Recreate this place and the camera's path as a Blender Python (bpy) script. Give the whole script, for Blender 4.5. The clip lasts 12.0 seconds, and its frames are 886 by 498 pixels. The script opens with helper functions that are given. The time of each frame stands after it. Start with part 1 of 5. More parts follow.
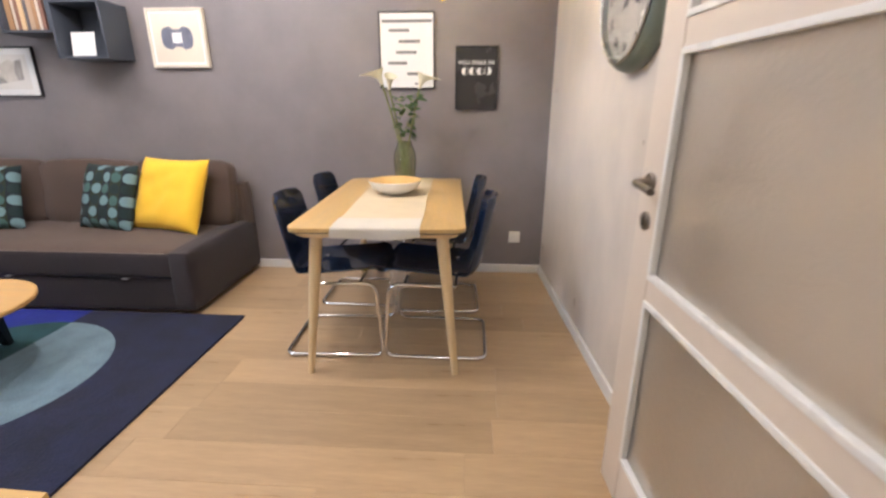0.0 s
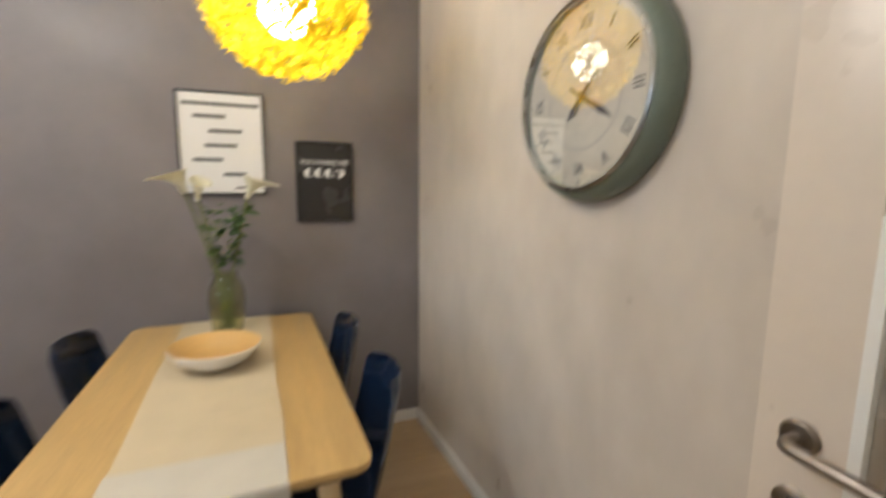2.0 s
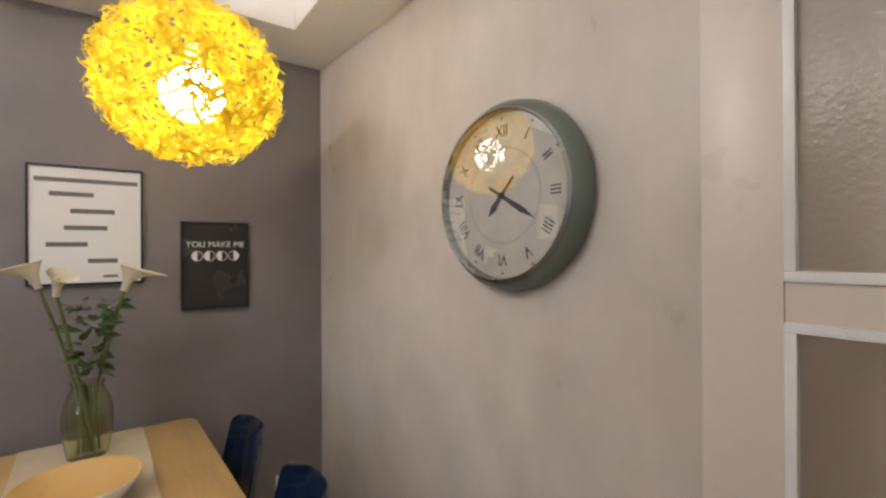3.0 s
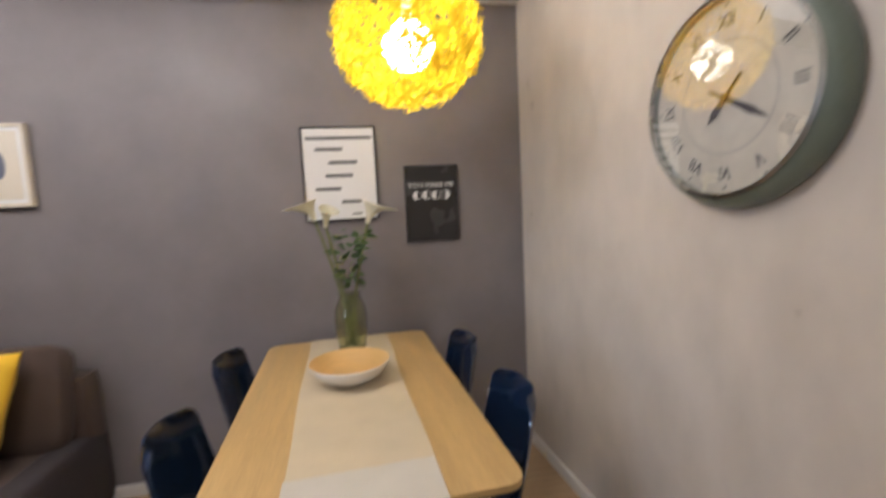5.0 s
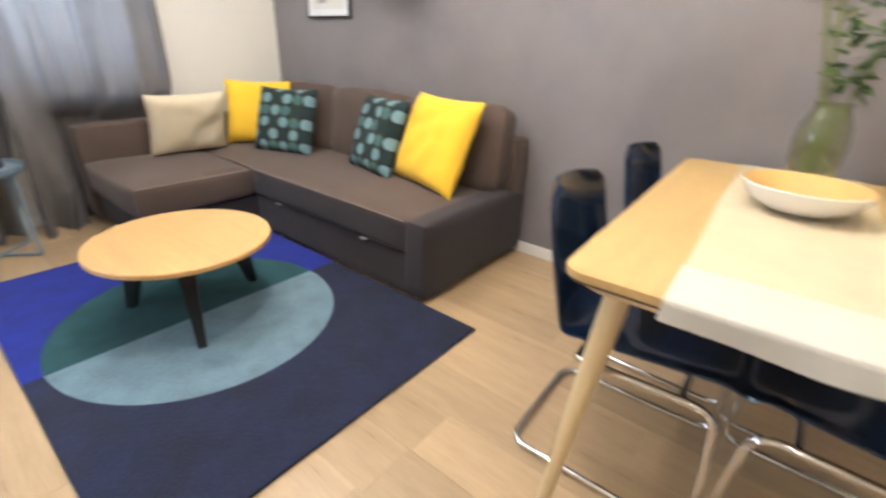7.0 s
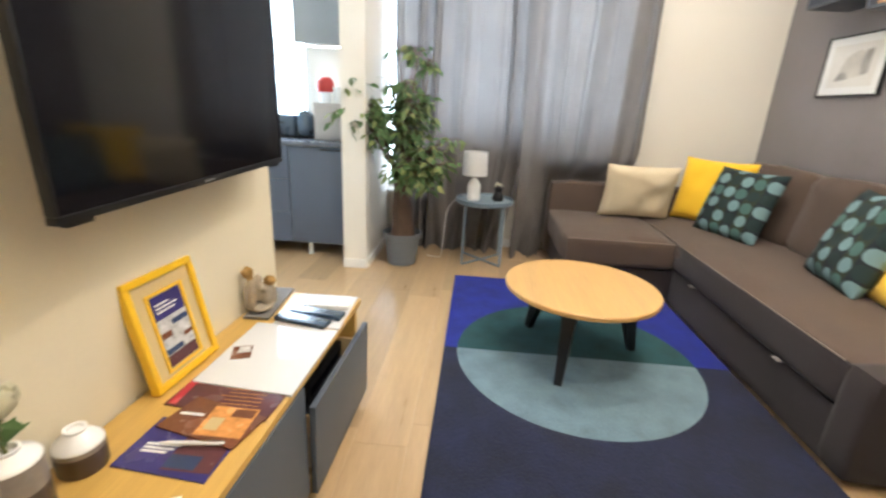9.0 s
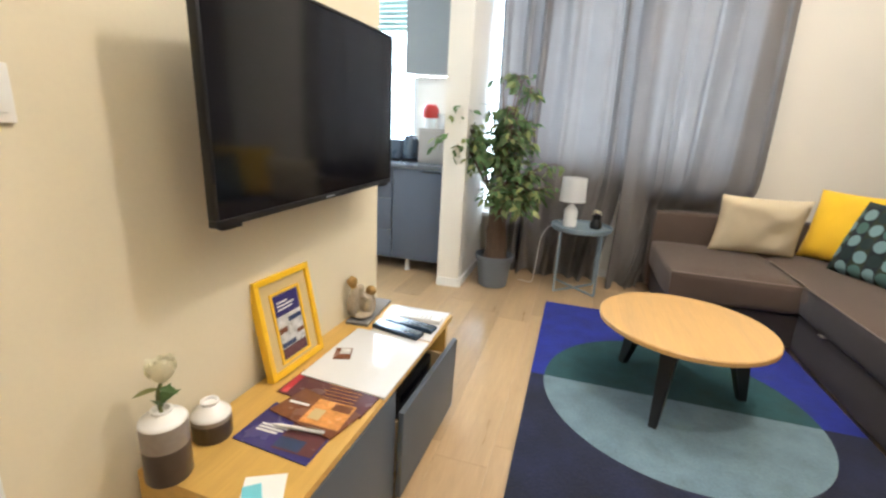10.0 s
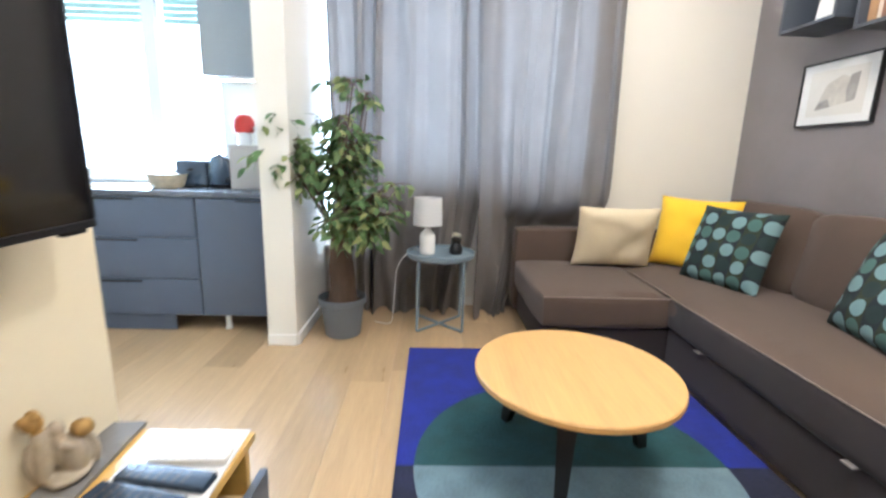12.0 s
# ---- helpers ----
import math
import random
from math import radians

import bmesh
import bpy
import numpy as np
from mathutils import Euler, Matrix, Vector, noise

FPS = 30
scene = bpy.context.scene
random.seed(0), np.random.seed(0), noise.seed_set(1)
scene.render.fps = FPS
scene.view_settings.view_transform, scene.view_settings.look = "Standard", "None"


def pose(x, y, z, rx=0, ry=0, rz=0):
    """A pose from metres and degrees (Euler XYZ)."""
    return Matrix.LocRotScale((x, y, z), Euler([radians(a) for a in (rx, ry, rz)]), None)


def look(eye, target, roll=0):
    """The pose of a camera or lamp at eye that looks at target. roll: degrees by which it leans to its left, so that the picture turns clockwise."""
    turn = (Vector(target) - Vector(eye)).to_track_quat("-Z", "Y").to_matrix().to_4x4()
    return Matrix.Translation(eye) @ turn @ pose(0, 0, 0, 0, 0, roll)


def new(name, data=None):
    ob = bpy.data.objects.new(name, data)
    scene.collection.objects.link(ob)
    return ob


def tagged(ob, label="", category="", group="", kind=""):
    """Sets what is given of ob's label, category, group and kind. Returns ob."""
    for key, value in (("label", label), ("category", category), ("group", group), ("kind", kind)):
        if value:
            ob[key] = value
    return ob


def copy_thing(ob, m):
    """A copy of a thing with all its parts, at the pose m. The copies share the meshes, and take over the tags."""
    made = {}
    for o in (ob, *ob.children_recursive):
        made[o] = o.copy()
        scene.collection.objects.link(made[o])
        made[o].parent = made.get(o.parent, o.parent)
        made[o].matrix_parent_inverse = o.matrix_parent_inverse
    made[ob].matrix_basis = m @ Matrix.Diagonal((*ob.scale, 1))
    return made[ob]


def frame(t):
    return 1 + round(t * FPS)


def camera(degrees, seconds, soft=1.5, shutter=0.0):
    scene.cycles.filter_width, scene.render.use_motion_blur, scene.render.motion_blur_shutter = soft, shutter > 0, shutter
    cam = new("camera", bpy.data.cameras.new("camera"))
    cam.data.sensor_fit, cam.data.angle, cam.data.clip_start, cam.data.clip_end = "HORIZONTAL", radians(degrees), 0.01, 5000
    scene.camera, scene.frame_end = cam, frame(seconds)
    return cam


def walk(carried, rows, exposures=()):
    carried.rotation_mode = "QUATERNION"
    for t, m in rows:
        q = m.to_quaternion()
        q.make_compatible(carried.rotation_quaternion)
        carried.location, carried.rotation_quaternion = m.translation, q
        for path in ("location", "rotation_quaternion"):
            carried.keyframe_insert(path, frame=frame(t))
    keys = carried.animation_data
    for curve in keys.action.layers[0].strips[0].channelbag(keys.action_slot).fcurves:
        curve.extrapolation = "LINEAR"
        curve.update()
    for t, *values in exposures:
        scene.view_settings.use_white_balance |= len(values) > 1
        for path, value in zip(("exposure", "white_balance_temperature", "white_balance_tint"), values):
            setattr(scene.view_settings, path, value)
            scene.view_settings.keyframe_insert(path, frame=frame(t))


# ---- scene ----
cam = camera(90.0, 12.0, soft=2.4, shutter=0.5)
PATH = [
    (0, (0.319, 0.324, 1.239), (0.203, 2.223, 0.623), 0.1),
    (0.5, (0.236, 0.574, 1.188), (0.069, 2.426, 0.452), -0.1),
    (1, (0.141, 0.845, 1.203), (0.067, 2.674, 0.397), -0.5),
    (1.5, (0.147, 1.0, 1.26), (0.23, 2.882, 0.588), -0.3),
    (2, (0.108, 1.164, 1.398), (0.802, 3.019, 1.12), 0.6),
    (2.5, (0.063, 1.23, 1.461), (1.169, 2.895, 1.391), 0.3),
    (2.7, (0.021, 1.235, 1.478), (1.204, 2.848, 1.459), -0.1),
    (4.3, (-0.116, 1.278, 1.494), (0.93, 2.982, 1.543), -2.2),
    (4.5, (-0.141, 1.18, 1.482), (0.743, 2.974, 1.509), -2.5),
    (5, (-0.056, 1.189, 1.407), (0.313, 3.144, 1.208), -2.8),
    (5.5, (0.026, 1.206, 1.265), (0.049, 3.146, 0.779), -3.3),
    (6, (0.049, 1.18, 1.184), (-0.248, 3.0, 0.411), -2.9),
    (6.5, (-0.016, 1.202, 1.146), (-0.733, 2.832, 0.235), -0.5),
    (7, (-0.162, 1.328, 1.134), (-1.285, 2.759, 0.304), 2.3),
    (7.5, (-0.232, 1.405, 1.132), (-1.743, 2.471, 0.37), 3.1),
    (7.7, (-0.209, 1.456, 1.144), (-1.852, 2.334, 0.418), 2.8),
    (9.3, (-0.092, 1.461, 1.123), (-1.982, 1.173, 0.535), 2.9),
    (9.5, (-0.078, 1.463, 1.125), (-1.958, 1.081, 0.558), 2.9),
    (10, (-0.065, 1.455, 1.127), (-1.917, 0.92, 0.596), 3.1),
    (10.5, (-0.062, 1.462, 1.121), (-1.892, 0.857, 0.59), 2.6),
    (11, (-0.155, 1.471, 1.104), (-2.042, 1.029, 0.61), 2.7),
    (11.5, (-0.424, 1.476, 1.076), (-2.352, 1.369, 0.553), 2.2),
    (12, (-0.653, 1.468, 1.081), (-2.609, 1.525, 0.669), 1.6),
]
EXPOSURES = [(0.0, -0.54, 5450, 18), (0.5, -0.57, 5350, 14), (1.0, -0.62, 5450, 12), (1.5, -0.86, 5600, 10), (2.0, -1.22, 5650, 10), (2.6, -1.56, 5550, 13), (4.5, -1.72, 5500, 18),
             (5.0, -1.38, 5450, 17), (5.5, -0.90, 5350, 11), (6.2, -0.46, 5250, 11), (7.5, -0.16, 5600, 11), (9.3, -0.38, 5800, 9), (10.9, -0.48, 5720, 9), (12.0, -0.22, 5400, 10)]
walk(cam, [(t, look(eye, target, roll)) for t, eye, target, roll in PATH], EXPOSURES)


# ---- light ----
world = bpy.data.worlds.new("sky")
scene.world = world
world.use_nodes = True
wn = world.node_tree
sky = wn.nodes.new("ShaderNodeTexSky")
sky.sky_type = "NISHITA"
sky.sun_disc = False
sky.sun_elevation, sky.sun_rotation = radians(38), radians(-150)
wn.links.new(sky.outputs[0], wn.nodes["Background"].inputs[0])
wn.nodes["Background"].inputs[1].default_value = 0.12


def lamp(name, kind, m, energy, color, size=0.1, size_y=None, angle=None):
    data = bpy.data.lights.new(name, kind)
    data.energy, data.color = energy, color
    if kind == "AREA":
        data.shape, data.size, data.size_y = "RECTANGLE", size, size_y or size
    elif kind == "SUN":
        data.angle = angle
    else:
        data.shadow_soft_size = size
    ob = new(name, data)
    ob.matrix_world = m
    return ob


WARM = (1.0, 0.86, 0.70)
lamp("sun", "SUN", look((0, 0, 0), (0.5, -0.87, -0.8)), 2.0, (1.0, 0.95, 0.88), angle=radians(0.6))
lamp("kitchen_daylight", "AREA", look((-3.72, -0.35, 1.55), (-2.0, -0.35, 1.2)), 62.0, (0.72, 0.86, 1.0), 1.0, 1.2)
lamp("window_daylight", "AREA", look((-3.80, 1.56, 1.62), (-2.0, 1.56, 1.5)), 15.0, (0.27, 0.52, 1.0), 1.85, 1.5)
lamp("ceiling_lamp_light", "POINT", pose(-2.22, 1.72, 2.595), 28.0, WARM, 0.18)
lamp("ceiling_lamp_light", "POINT", pose(-2.22, 2.42, 2.595), 72.0, WARM, 0.09)
lamp("ceiling_lamp_light", "POINT", pose(-1.08, 2.12, 2.595), 106.0, WARM, 0.06)
lamp("cove_light", "AREA", look((-1.41, 2.15, 2.492), (-1.41, 2.15, 5.0)), 68.0, (1.0, 0.90, 0.78), 3.96, 2.08)
lamp("pendant_light", "POINT", pose(0.168, 2.858, 2.018), 20.0, (1.0, 0.84, 0.60), 0.06)
# Added fill from the hall side; no fixture is known there.
lamp("hall_fill", "POINT", pose(0.3, -0.35, 2.35), 28.0, WARM, 0.10)


# ---- materials ----
def mat(name, color, rough=0.6, metal=0.0, var=0.12, scale=6.0, fine=90.0, bump=0.08, depth=0.002, spec=0.5,
        stretch=(1, 1, 1), island=0.0, rnd=0.0, trans=0.0, sheen=0.0, rough_var=0.08, speck=0.6):
    m = bpy.data.materials.new(name)
    m.use_nodes = True
    nt = m.node_tree
    n, l = nt.nodes, nt.links
    p = n["Principled BSDF"]
    p.inputs["Roughness"].default_value = rough
    p.inputs["Metallic"].default_value = metal
    p.inputs["Specular IOR Level"].default_value = spec
    p.inputs["Transmission Weight"].default_value = trans
    if sheen:
        p.inputs["Sheen Weight"].default_value = sheen
    co = n.new("ShaderNodeTexCoord")
    mp = n.new("ShaderNodeMapping")
    mp.inputs["Scale"].default_value = stretch
    l.new(co.outputs["Object"], mp.inputs[0])
    big = n.new("ShaderNodeTexNoise")
    big.inputs["Scale"].default_value, big.inputs["Detail"].default_value = scale, 4
    small = n.new("ShaderNodeTexNoise")
    small.inputs["Scale"].default_value, small.inputs["Detail"].default_value = fine, 3
    l.new(mp.outputs[0], big.inputs["Vector"])
    l.new(mp.outputs[0], small.inputs["Vector"])
    add = n.new("ShaderNodeMath")
    add.operation = "ADD"
    l.new(big.outputs[0], add.inputs[0])
    half = n.new("ShaderNodeMath")
    half.operation = "MULTIPLY"
    half.inputs[1].default_value = speck
    l.new(small.outputs[0], half.inputs[0])
    l.new(half.outputs[0], add.inputs[1])
    last = add.outputs[0]
    if rnd or island:
        src = n.new("ShaderNodeObjectInfo" if rnd else "ShaderNodeNewGeometry")
        mul = n.new("ShaderNodeMath")
        mul.operation = "MULTIPLY_ADD"
        mul.inputs[1].default_value = rnd or island
        l.new(src.outputs["Random" if rnd else "Random Per Island"], mul.inputs[0])
        l.new(last, mul.inputs[2])
        last = mul.outputs[0]
    rng = n.new("ShaderNodeMapRange")
    extra = rnd or island
    rng.inputs["From Min"].default_value, rng.inputs["From Max"].default_value = 0.31 + 0.07 * speck, 0.69 + 0.93 * speck + extra
    rng.inputs["To Min"].default_value, rng.inputs["To Max"].default_value = 1 - var, 1 + var
    l.new(last, rng.inputs[0])
    mix = n.new("ShaderNodeVectorMath")
    mix.operation = "SCALE"
    mix.inputs[0].default_value = color
    l.new(rng.outputs[0], mix.inputs["Scale"])
    l.new(mix.outputs[0], p.inputs["Base Color"])
    if rough_var:
        rr = n.new("ShaderNodeMapRange")
        rr.inputs["From Min"].default_value, rr.inputs["From Max"].default_value = 0.2, 0.8
        rr.inputs["To Min"].default_value = max(rough - rough_var, 0.02)
        rr.inputs["To Max"].default_value = min(rough + rough_var, 1)
        l.new(big.outputs[0], rr.inputs[0])
        l.new(rr.outputs[0], p.inputs["Roughness"])
    if bump:
        b = n.new("ShaderNodeBump")
        b.inputs["Strength"].default_value, b.inputs["Distance"].default_value = bump, depth
        l.new(small.outputs[0], b.inputs["Height"])
        l.new(b.outputs[0], p.inputs["Normal"])
    return m


def glow(name, color, strength):
    m = bpy.data.materials.new(name)
    m.use_nodes = True
    p = m.node_tree.nodes["Principled BSDF"]
    p.inputs["Base Color"].default_value = (*color, 1)
    p.inputs["Emission Color"].default_value = (*color, 1)
    p.inputs["Emission Strength"].default_value = strength
    return m


def thin(name, color, share, rough=0.6, scale=40.0, stretch=(1, 1, 1), var=0.15):
    """Cloth, leaf or plastic film: part of the light passes through."""
    m = mat(name, color, rough, var=var, scale=5, fine=scale, bump=0.15, stretch=stretch, spec=0.2)
    nt = m.node_tree
    out = nt.nodes["Material Output"]
    p = nt.nodes["Principled BSDF"]
    tr = nt.nodes.new("ShaderNodeBsdfTranslucent")
    mx = nt.nodes.new("ShaderNodeMixShader")
    mx.inputs[0].default_value = share
    source = p.inputs["Base Color"].links[0].from_socket
    nt.links.new(source, tr.inputs[0])
    nt.links.new(p.outputs[0], mx.inputs[1])
    nt.links.new(tr.outputs[0], mx.inputs[2])
    nt.links.new(mx.outputs[0], out.inputs[0])
    return m


def wood(name, color, grain=(1.5, 22, 22), var=0.2, rough=0.45, rnd=0.0, bump=0.06):
    return mat(name, color, rough, var=var, scale=2.2, fine=14, stretch=grain, bump=bump, depth=0.001, rnd=rnd)


def clear(name, color, rough=0.02, ior=1.45, bump=0.0, scale=60.0, depth=0.004):
    m = bpy.data.materials.new(name)
    m.use_nodes = True
    n, l = m.node_tree.nodes, m.node_tree.links
    p = n["Principled BSDF"]
    p.inputs["Base Color"].default_value = (*color, 1)
    p.inputs["Roughness"].default_value = rough
    p.inputs["IOR"].default_value = ior
    p.inputs["Transmission Weight"].default_value = 1.0
    if bump:
        t = n.new("ShaderNodeTexNoise")
        t.inputs["Scale"].default_value, t.inputs["Detail"].default_value = scale, 2
        co = n.new("ShaderNodeTexCoord")
        l.new(co.outputs["Object"], t.inputs["Vector"])
        b = n.new("ShaderNodeBump")
        b.inputs["Strength"].default_value, b.inputs["Distance"].default_value = bump, depth
        l.new(t.outputs[0], b.inputs["Height"])
        l.new(b.outputs[0], p.inputs["Normal"])
        p.inputs["Coat Weight"].default_value = 1.0
        p.inputs["Coat Roughness"].default_value = 0.04
        l.new(b.outputs[0], p.inputs["Coat Normal"])
    return m


GREY_WALL = mat("grey_plaster", (0.202, 0.183, 0.187), 0.46, var=0.12, scale=3.4, fine=22, bump=0.11, depth=0.003, rough_var=0.20, speck=0.12)
CREAM_WALL = mat("cream_plaster", (0.645, 0.590, 0.525), 0.38, var=0.12, scale=4.5, fine=13, bump=0.26, depth=0.004, rough_var=0.17, stretch=(1, 1, 0.6), speck=0.25)
WHITE_WALL = mat("white_wall", (0.74, 0.71, 0.64), 0.75, var=0.05, scale=1.5, fine=160, bump=0.15, depth=0.001)
TV_WALL = mat("cream_wall_paint", (0.69, 0.625, 0.47), 0.7, var=0.06, scale=1.6, fine=110, bump=0.12, depth=0.001, speck=0.3)
CEILING = mat("ceiling_paint", (0.80, 0.78, 0.73), 0.8, var=0.03, scale=2, fine=120, bump=0.1)
TRIM = mat("white_trim", (0.78, 0.77, 0.74), 0.4, var=0.05, scale=4, fine=60, bump=0.03)
DOOR_PAINT = mat("door_paint", (0.72, 0.65, 0.57), 0.32, var=0.05, scale=4, fine=40, bump=0.06)
BEAD = mat("white_bead", (0.82, 0.83, 0.82), 0.3, var=0.04, bump=0.04)
PLANK = wood("oak_laminate", (0.422, 0.298, 0.166), (1.0, 11, 11), 0.34, 0.33, rnd=0.6)
SLAB = mat("floor_joint", (0.25, 0.165, 0.10), 0.8)
OAK = wood("oak_veneer", (0.52, 0.350, 0.135), (14, 1.1, 14), 0.22, 0.38)
OAK_X = wood("oak_veneer_along", (0.55, 0.345, 0.085), (1.6, 20, 20), 0.18, 0.38)
OAK_STAVES = wood("oak_staves", (0.56, 0.345, 0.13), (0.7, 9, 9), 0.20, 0.34, bump=0.015)
ASH = wood("pale_ash", (0.66, 0.50, 0.27), (22, 22, 1.8), 0.12, 0.45)
EDGE = wood("dark_edge", (0.06, 0.045, 0.03), (5, 5, 5), 0.1)
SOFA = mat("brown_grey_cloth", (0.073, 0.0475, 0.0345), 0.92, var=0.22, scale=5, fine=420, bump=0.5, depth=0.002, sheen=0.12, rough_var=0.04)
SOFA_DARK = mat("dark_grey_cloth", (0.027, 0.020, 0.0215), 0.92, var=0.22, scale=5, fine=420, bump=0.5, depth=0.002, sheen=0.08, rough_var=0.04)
PIPING = mat("pale_piping", (0.19, 0.155, 0.135), 0.8)
YELLOW = mat("yellow_cotton", (0.86, 0.52, 0.012), 0.85, var=0.08, scale=7, fine=350, bump=0.35, sheen=0.15, rough_var=0.04)
BEIGE = mat("beige_linen", (0.60, 0.51, 0.35), 0.9, var=0.10, scale=7, fine=320, bump=0.45, rough_var=0.04)
CHROME = mat("chrome", (0.72, 0.72, 0.72), 0.10, 1.0, var=0.06, bump=0.0, rough_var=0.04)
STEEL = mat("dark_nickel", (0.27, 0.24, 0.21), 0.36, 1.0, var=0.15, bump=0.03)
BLACK = mat("black_metal", (0.018, 0.018, 0.02), 0.42, 0.4, var=0.2, bump=0.03)
BLACK_PLASTIC = mat("black_plastic", (0.008, 0.008, 0.009), 0.38, spec=0.3, var=0.2, bump=0.04)
SCREEN = mat("dark_screen", (0.004, 0.004, 0.006), 0.09, spec=0.42, var=0.1, bump=0.0, rough_var=0.02)
SLATE_FRONT = mat("slate_blue_front", (0.082, 0.100, 0.128), 0.5, var=0.08, scale=3, fine=70, bump=0.03)
SLATE = mat("slate_stone", (0.16, 0.155, 0.15), 0.8, var=0.25, scale=9, fine=60, bump=0.5)
RUG_NAVY = mat("navy_pile", (0.0068, 0.0094, 0.031), 0.97, var=0.9, scale=6, fine=110, bump=0.9, depth=0.004, sheen=0.04, rough_var=0.02)
RUG_BLUE = mat("royal_blue_pile", (0.009, 0.018, 0.205), 0.97, var=0.45, scale=9, fine=110, bump=0.9, depth=0.004, sheen=0.03, rough_var=0.02)
RUG_PALE = mat("pale_blue_pile", (0.120, 0.188, 0.232), 0.97, var=0.40, scale=9, fine=110, bump=0.9, depth=0.004, sheen=0.2, rough_var=0.02)
RUG_GREEN = mat("dark_green_pile", (0.012, 0.056, 0.064), 0.97, var=0.5, scale=9, fine=110, bump=0.9, depth=0.004, sheen=0.04, rough_var=0.02)
CURTAIN = thin("grey_curtain_cloth", (0.180, 0.164, 0.152), 0.27, 0.9, 260, var=0.12)
RUNNER = mat("cream_runner", (0.59, 0.50, 0.335), 0.9, var=0.10, scale=8, fine=260, bump=0.5, rough_var=0.03)
RUNNER_END = mat("white_runner_end", (0.57, 0.54, 0.46), 0.9, var=0.08, scale=8, fine=260, bump=0.5, rough_var=0.03)
CERAMIC = mat("white_ceramic", (0.82, 0.81, 0.79), 0.22, var=0.03, bump=0.0)
BOWL_IN = mat("bamboo_inside", (0.62, 0.40, 0.14), 0.35, var=0.12, scale=4, fine=30, stretch=(3, 3, 18))
GREY_GLAZE = mat("grey_glaze", (0.24, 0.21, 0.185), 0.35, var=0.2, scale=14, fine=80, bump=0.1)
DARK_GLAZE = mat("dark_brown_glaze", (0.055, 0.038, 0.032), 0.35, var=0.2, scale=14, fine=80, bump=0.1)
LEAF = thin("ficus_leaf", (0.105, 0.175, 0.066), 0.3, 0.42, 60, var=0.5)


def pale_margins(m, pale, share):
    """Some leaves of a spray are variegated with a pale tone."""
    n, l = m.node_tree.nodes, m.node_tree.links
    p = n["Principled BSDF"]
    source = p.inputs["Base Color"].links[0].from_socket
    geo = n.new("ShaderNodeNewGeometry")
    rng = n.new("ShaderNodeMapRange")
    rng.inputs["From Min"].default_value, rng.inputs["From Max"].default_value = 1 - share, 1.0
    rng.inputs["To Min"].default_value, rng.inputs["To Max"].default_value = 0.0, 0.75
    l.new(geo.outputs["Random Per Island"], rng.inputs[0])
    mix = n.new("ShaderNodeMix")
    mix.data_type = "RGBA"
    l.new(rng.outputs[0], mix.inputs[0])
    l.new(source, mix.inputs[6])
    mix.inputs[7].default_value = (*pale, 1)
    for link_to in [k.to_socket for k in source.links if k.to_socket != mix.inputs[6]]:
        l.new(mix.outputs[2], link_to)


pale_margins(LEAF, (0.42, 0.42, 0.17), 0.35)
STEM = mat("green_stem", (0.15, 0.17, 0.055), 0.5, var=0.2)
BARK = mat("brown_bark", (0.10, 0.062, 0.040), 0.9, var=0.35, scale=12, fine=70, bump=0.8, depth=0.006, stretch=(3, 3, 0.6))
SOIL = mat("soil", (0.045, 0.03, 0.02), 0.95, var=0.4, scale=30, fine=90, bump=0.9, depth=0.01)
POT = mat("grey_blue_pot", (0.13, 0.145, 0.165), 0.55, var=0.1, bump=0.06)
TABLE_GREY = mat("blue_grey_metal", (0.20, 0.26, 0.30), 0.4, 0.1, var=0.08, bump=0.04)
PETAL = thin("white_petal", (0.82, 0.79, 0.62), 0.35, 0.5, 60, var=0.06)
SHADE_WHITE = thin("white_shade", (0.80, 0.80, 0.80), 0.35, 0.8, 200, var=0.03)
CLOCK_GREEN = mat("sage_green_enamel", (0.165, 0.200, 0.165), 0.35, 0.1, var=0.12, bump=0.05)
CLOCK_FACE = mat("aged_dial", (0.60, 0.55, 0.44), 0.5, var=0.20, scale=9, fine=40, bump=0.02)
INK = mat("black_ink", (0.02, 0.018, 0.016), 0.6)
GREY_INK = mat("grey_ink", (0.16, 0.16, 0.16), 0.6)
PAPER = mat("white_paper", (0.82, 0.82, 0.80), 0.45, var=0.03, bump=0.02)
GLOSS_WHITE = mat("gloss_white", (0.68, 0.70, 0.72), 0.12, var=0.03, bump=0.02)
CREAM_FRAME = mat("cream_frame", (0.72, 0.66, 0.54), 0.5, var=0.06)
YELLOW_FRAME = mat("yellow_lacquer", (0.82, 0.50, 0.012), 0.35, var=0.08, bump=0.04)
KRAFT = mat("kraft_mount", (0.55, 0.42, 0.20), 0.8, var=0.08)
SHELF = mat("blue_grey_shelf", (0.060, 0.070, 0.090), 0.5, var=0.1, bump=0.04)
COUNTER = mat("dark_counter", (0.11, 0.12, 0.14), 0.25, var=0.25, scale=20, fine=150, bump=0.02)
CAB_GREY = mat("upper_cabinet_grey", (0.30, 0.32, 0.33), 0.45, var=0.05)
KITCHEN_FRONT = mat("kitchen_slate_front", (0.085, 0.105, 0.150), 0.45, var=0.06, bump=0.03)
PLASTIC_WHITE = mat("white_plastic", (0.76, 0.75, 0.72), 0.35, var=0.03, bump=0.0)
GREEN_SLAT = mat("green_shutter", (0.40, 0.60, 0.54), 0.5, var=0.1)
RED = mat("red_lacquer", (0.50, 0.03, 0.02), 0.3, var=0.1)
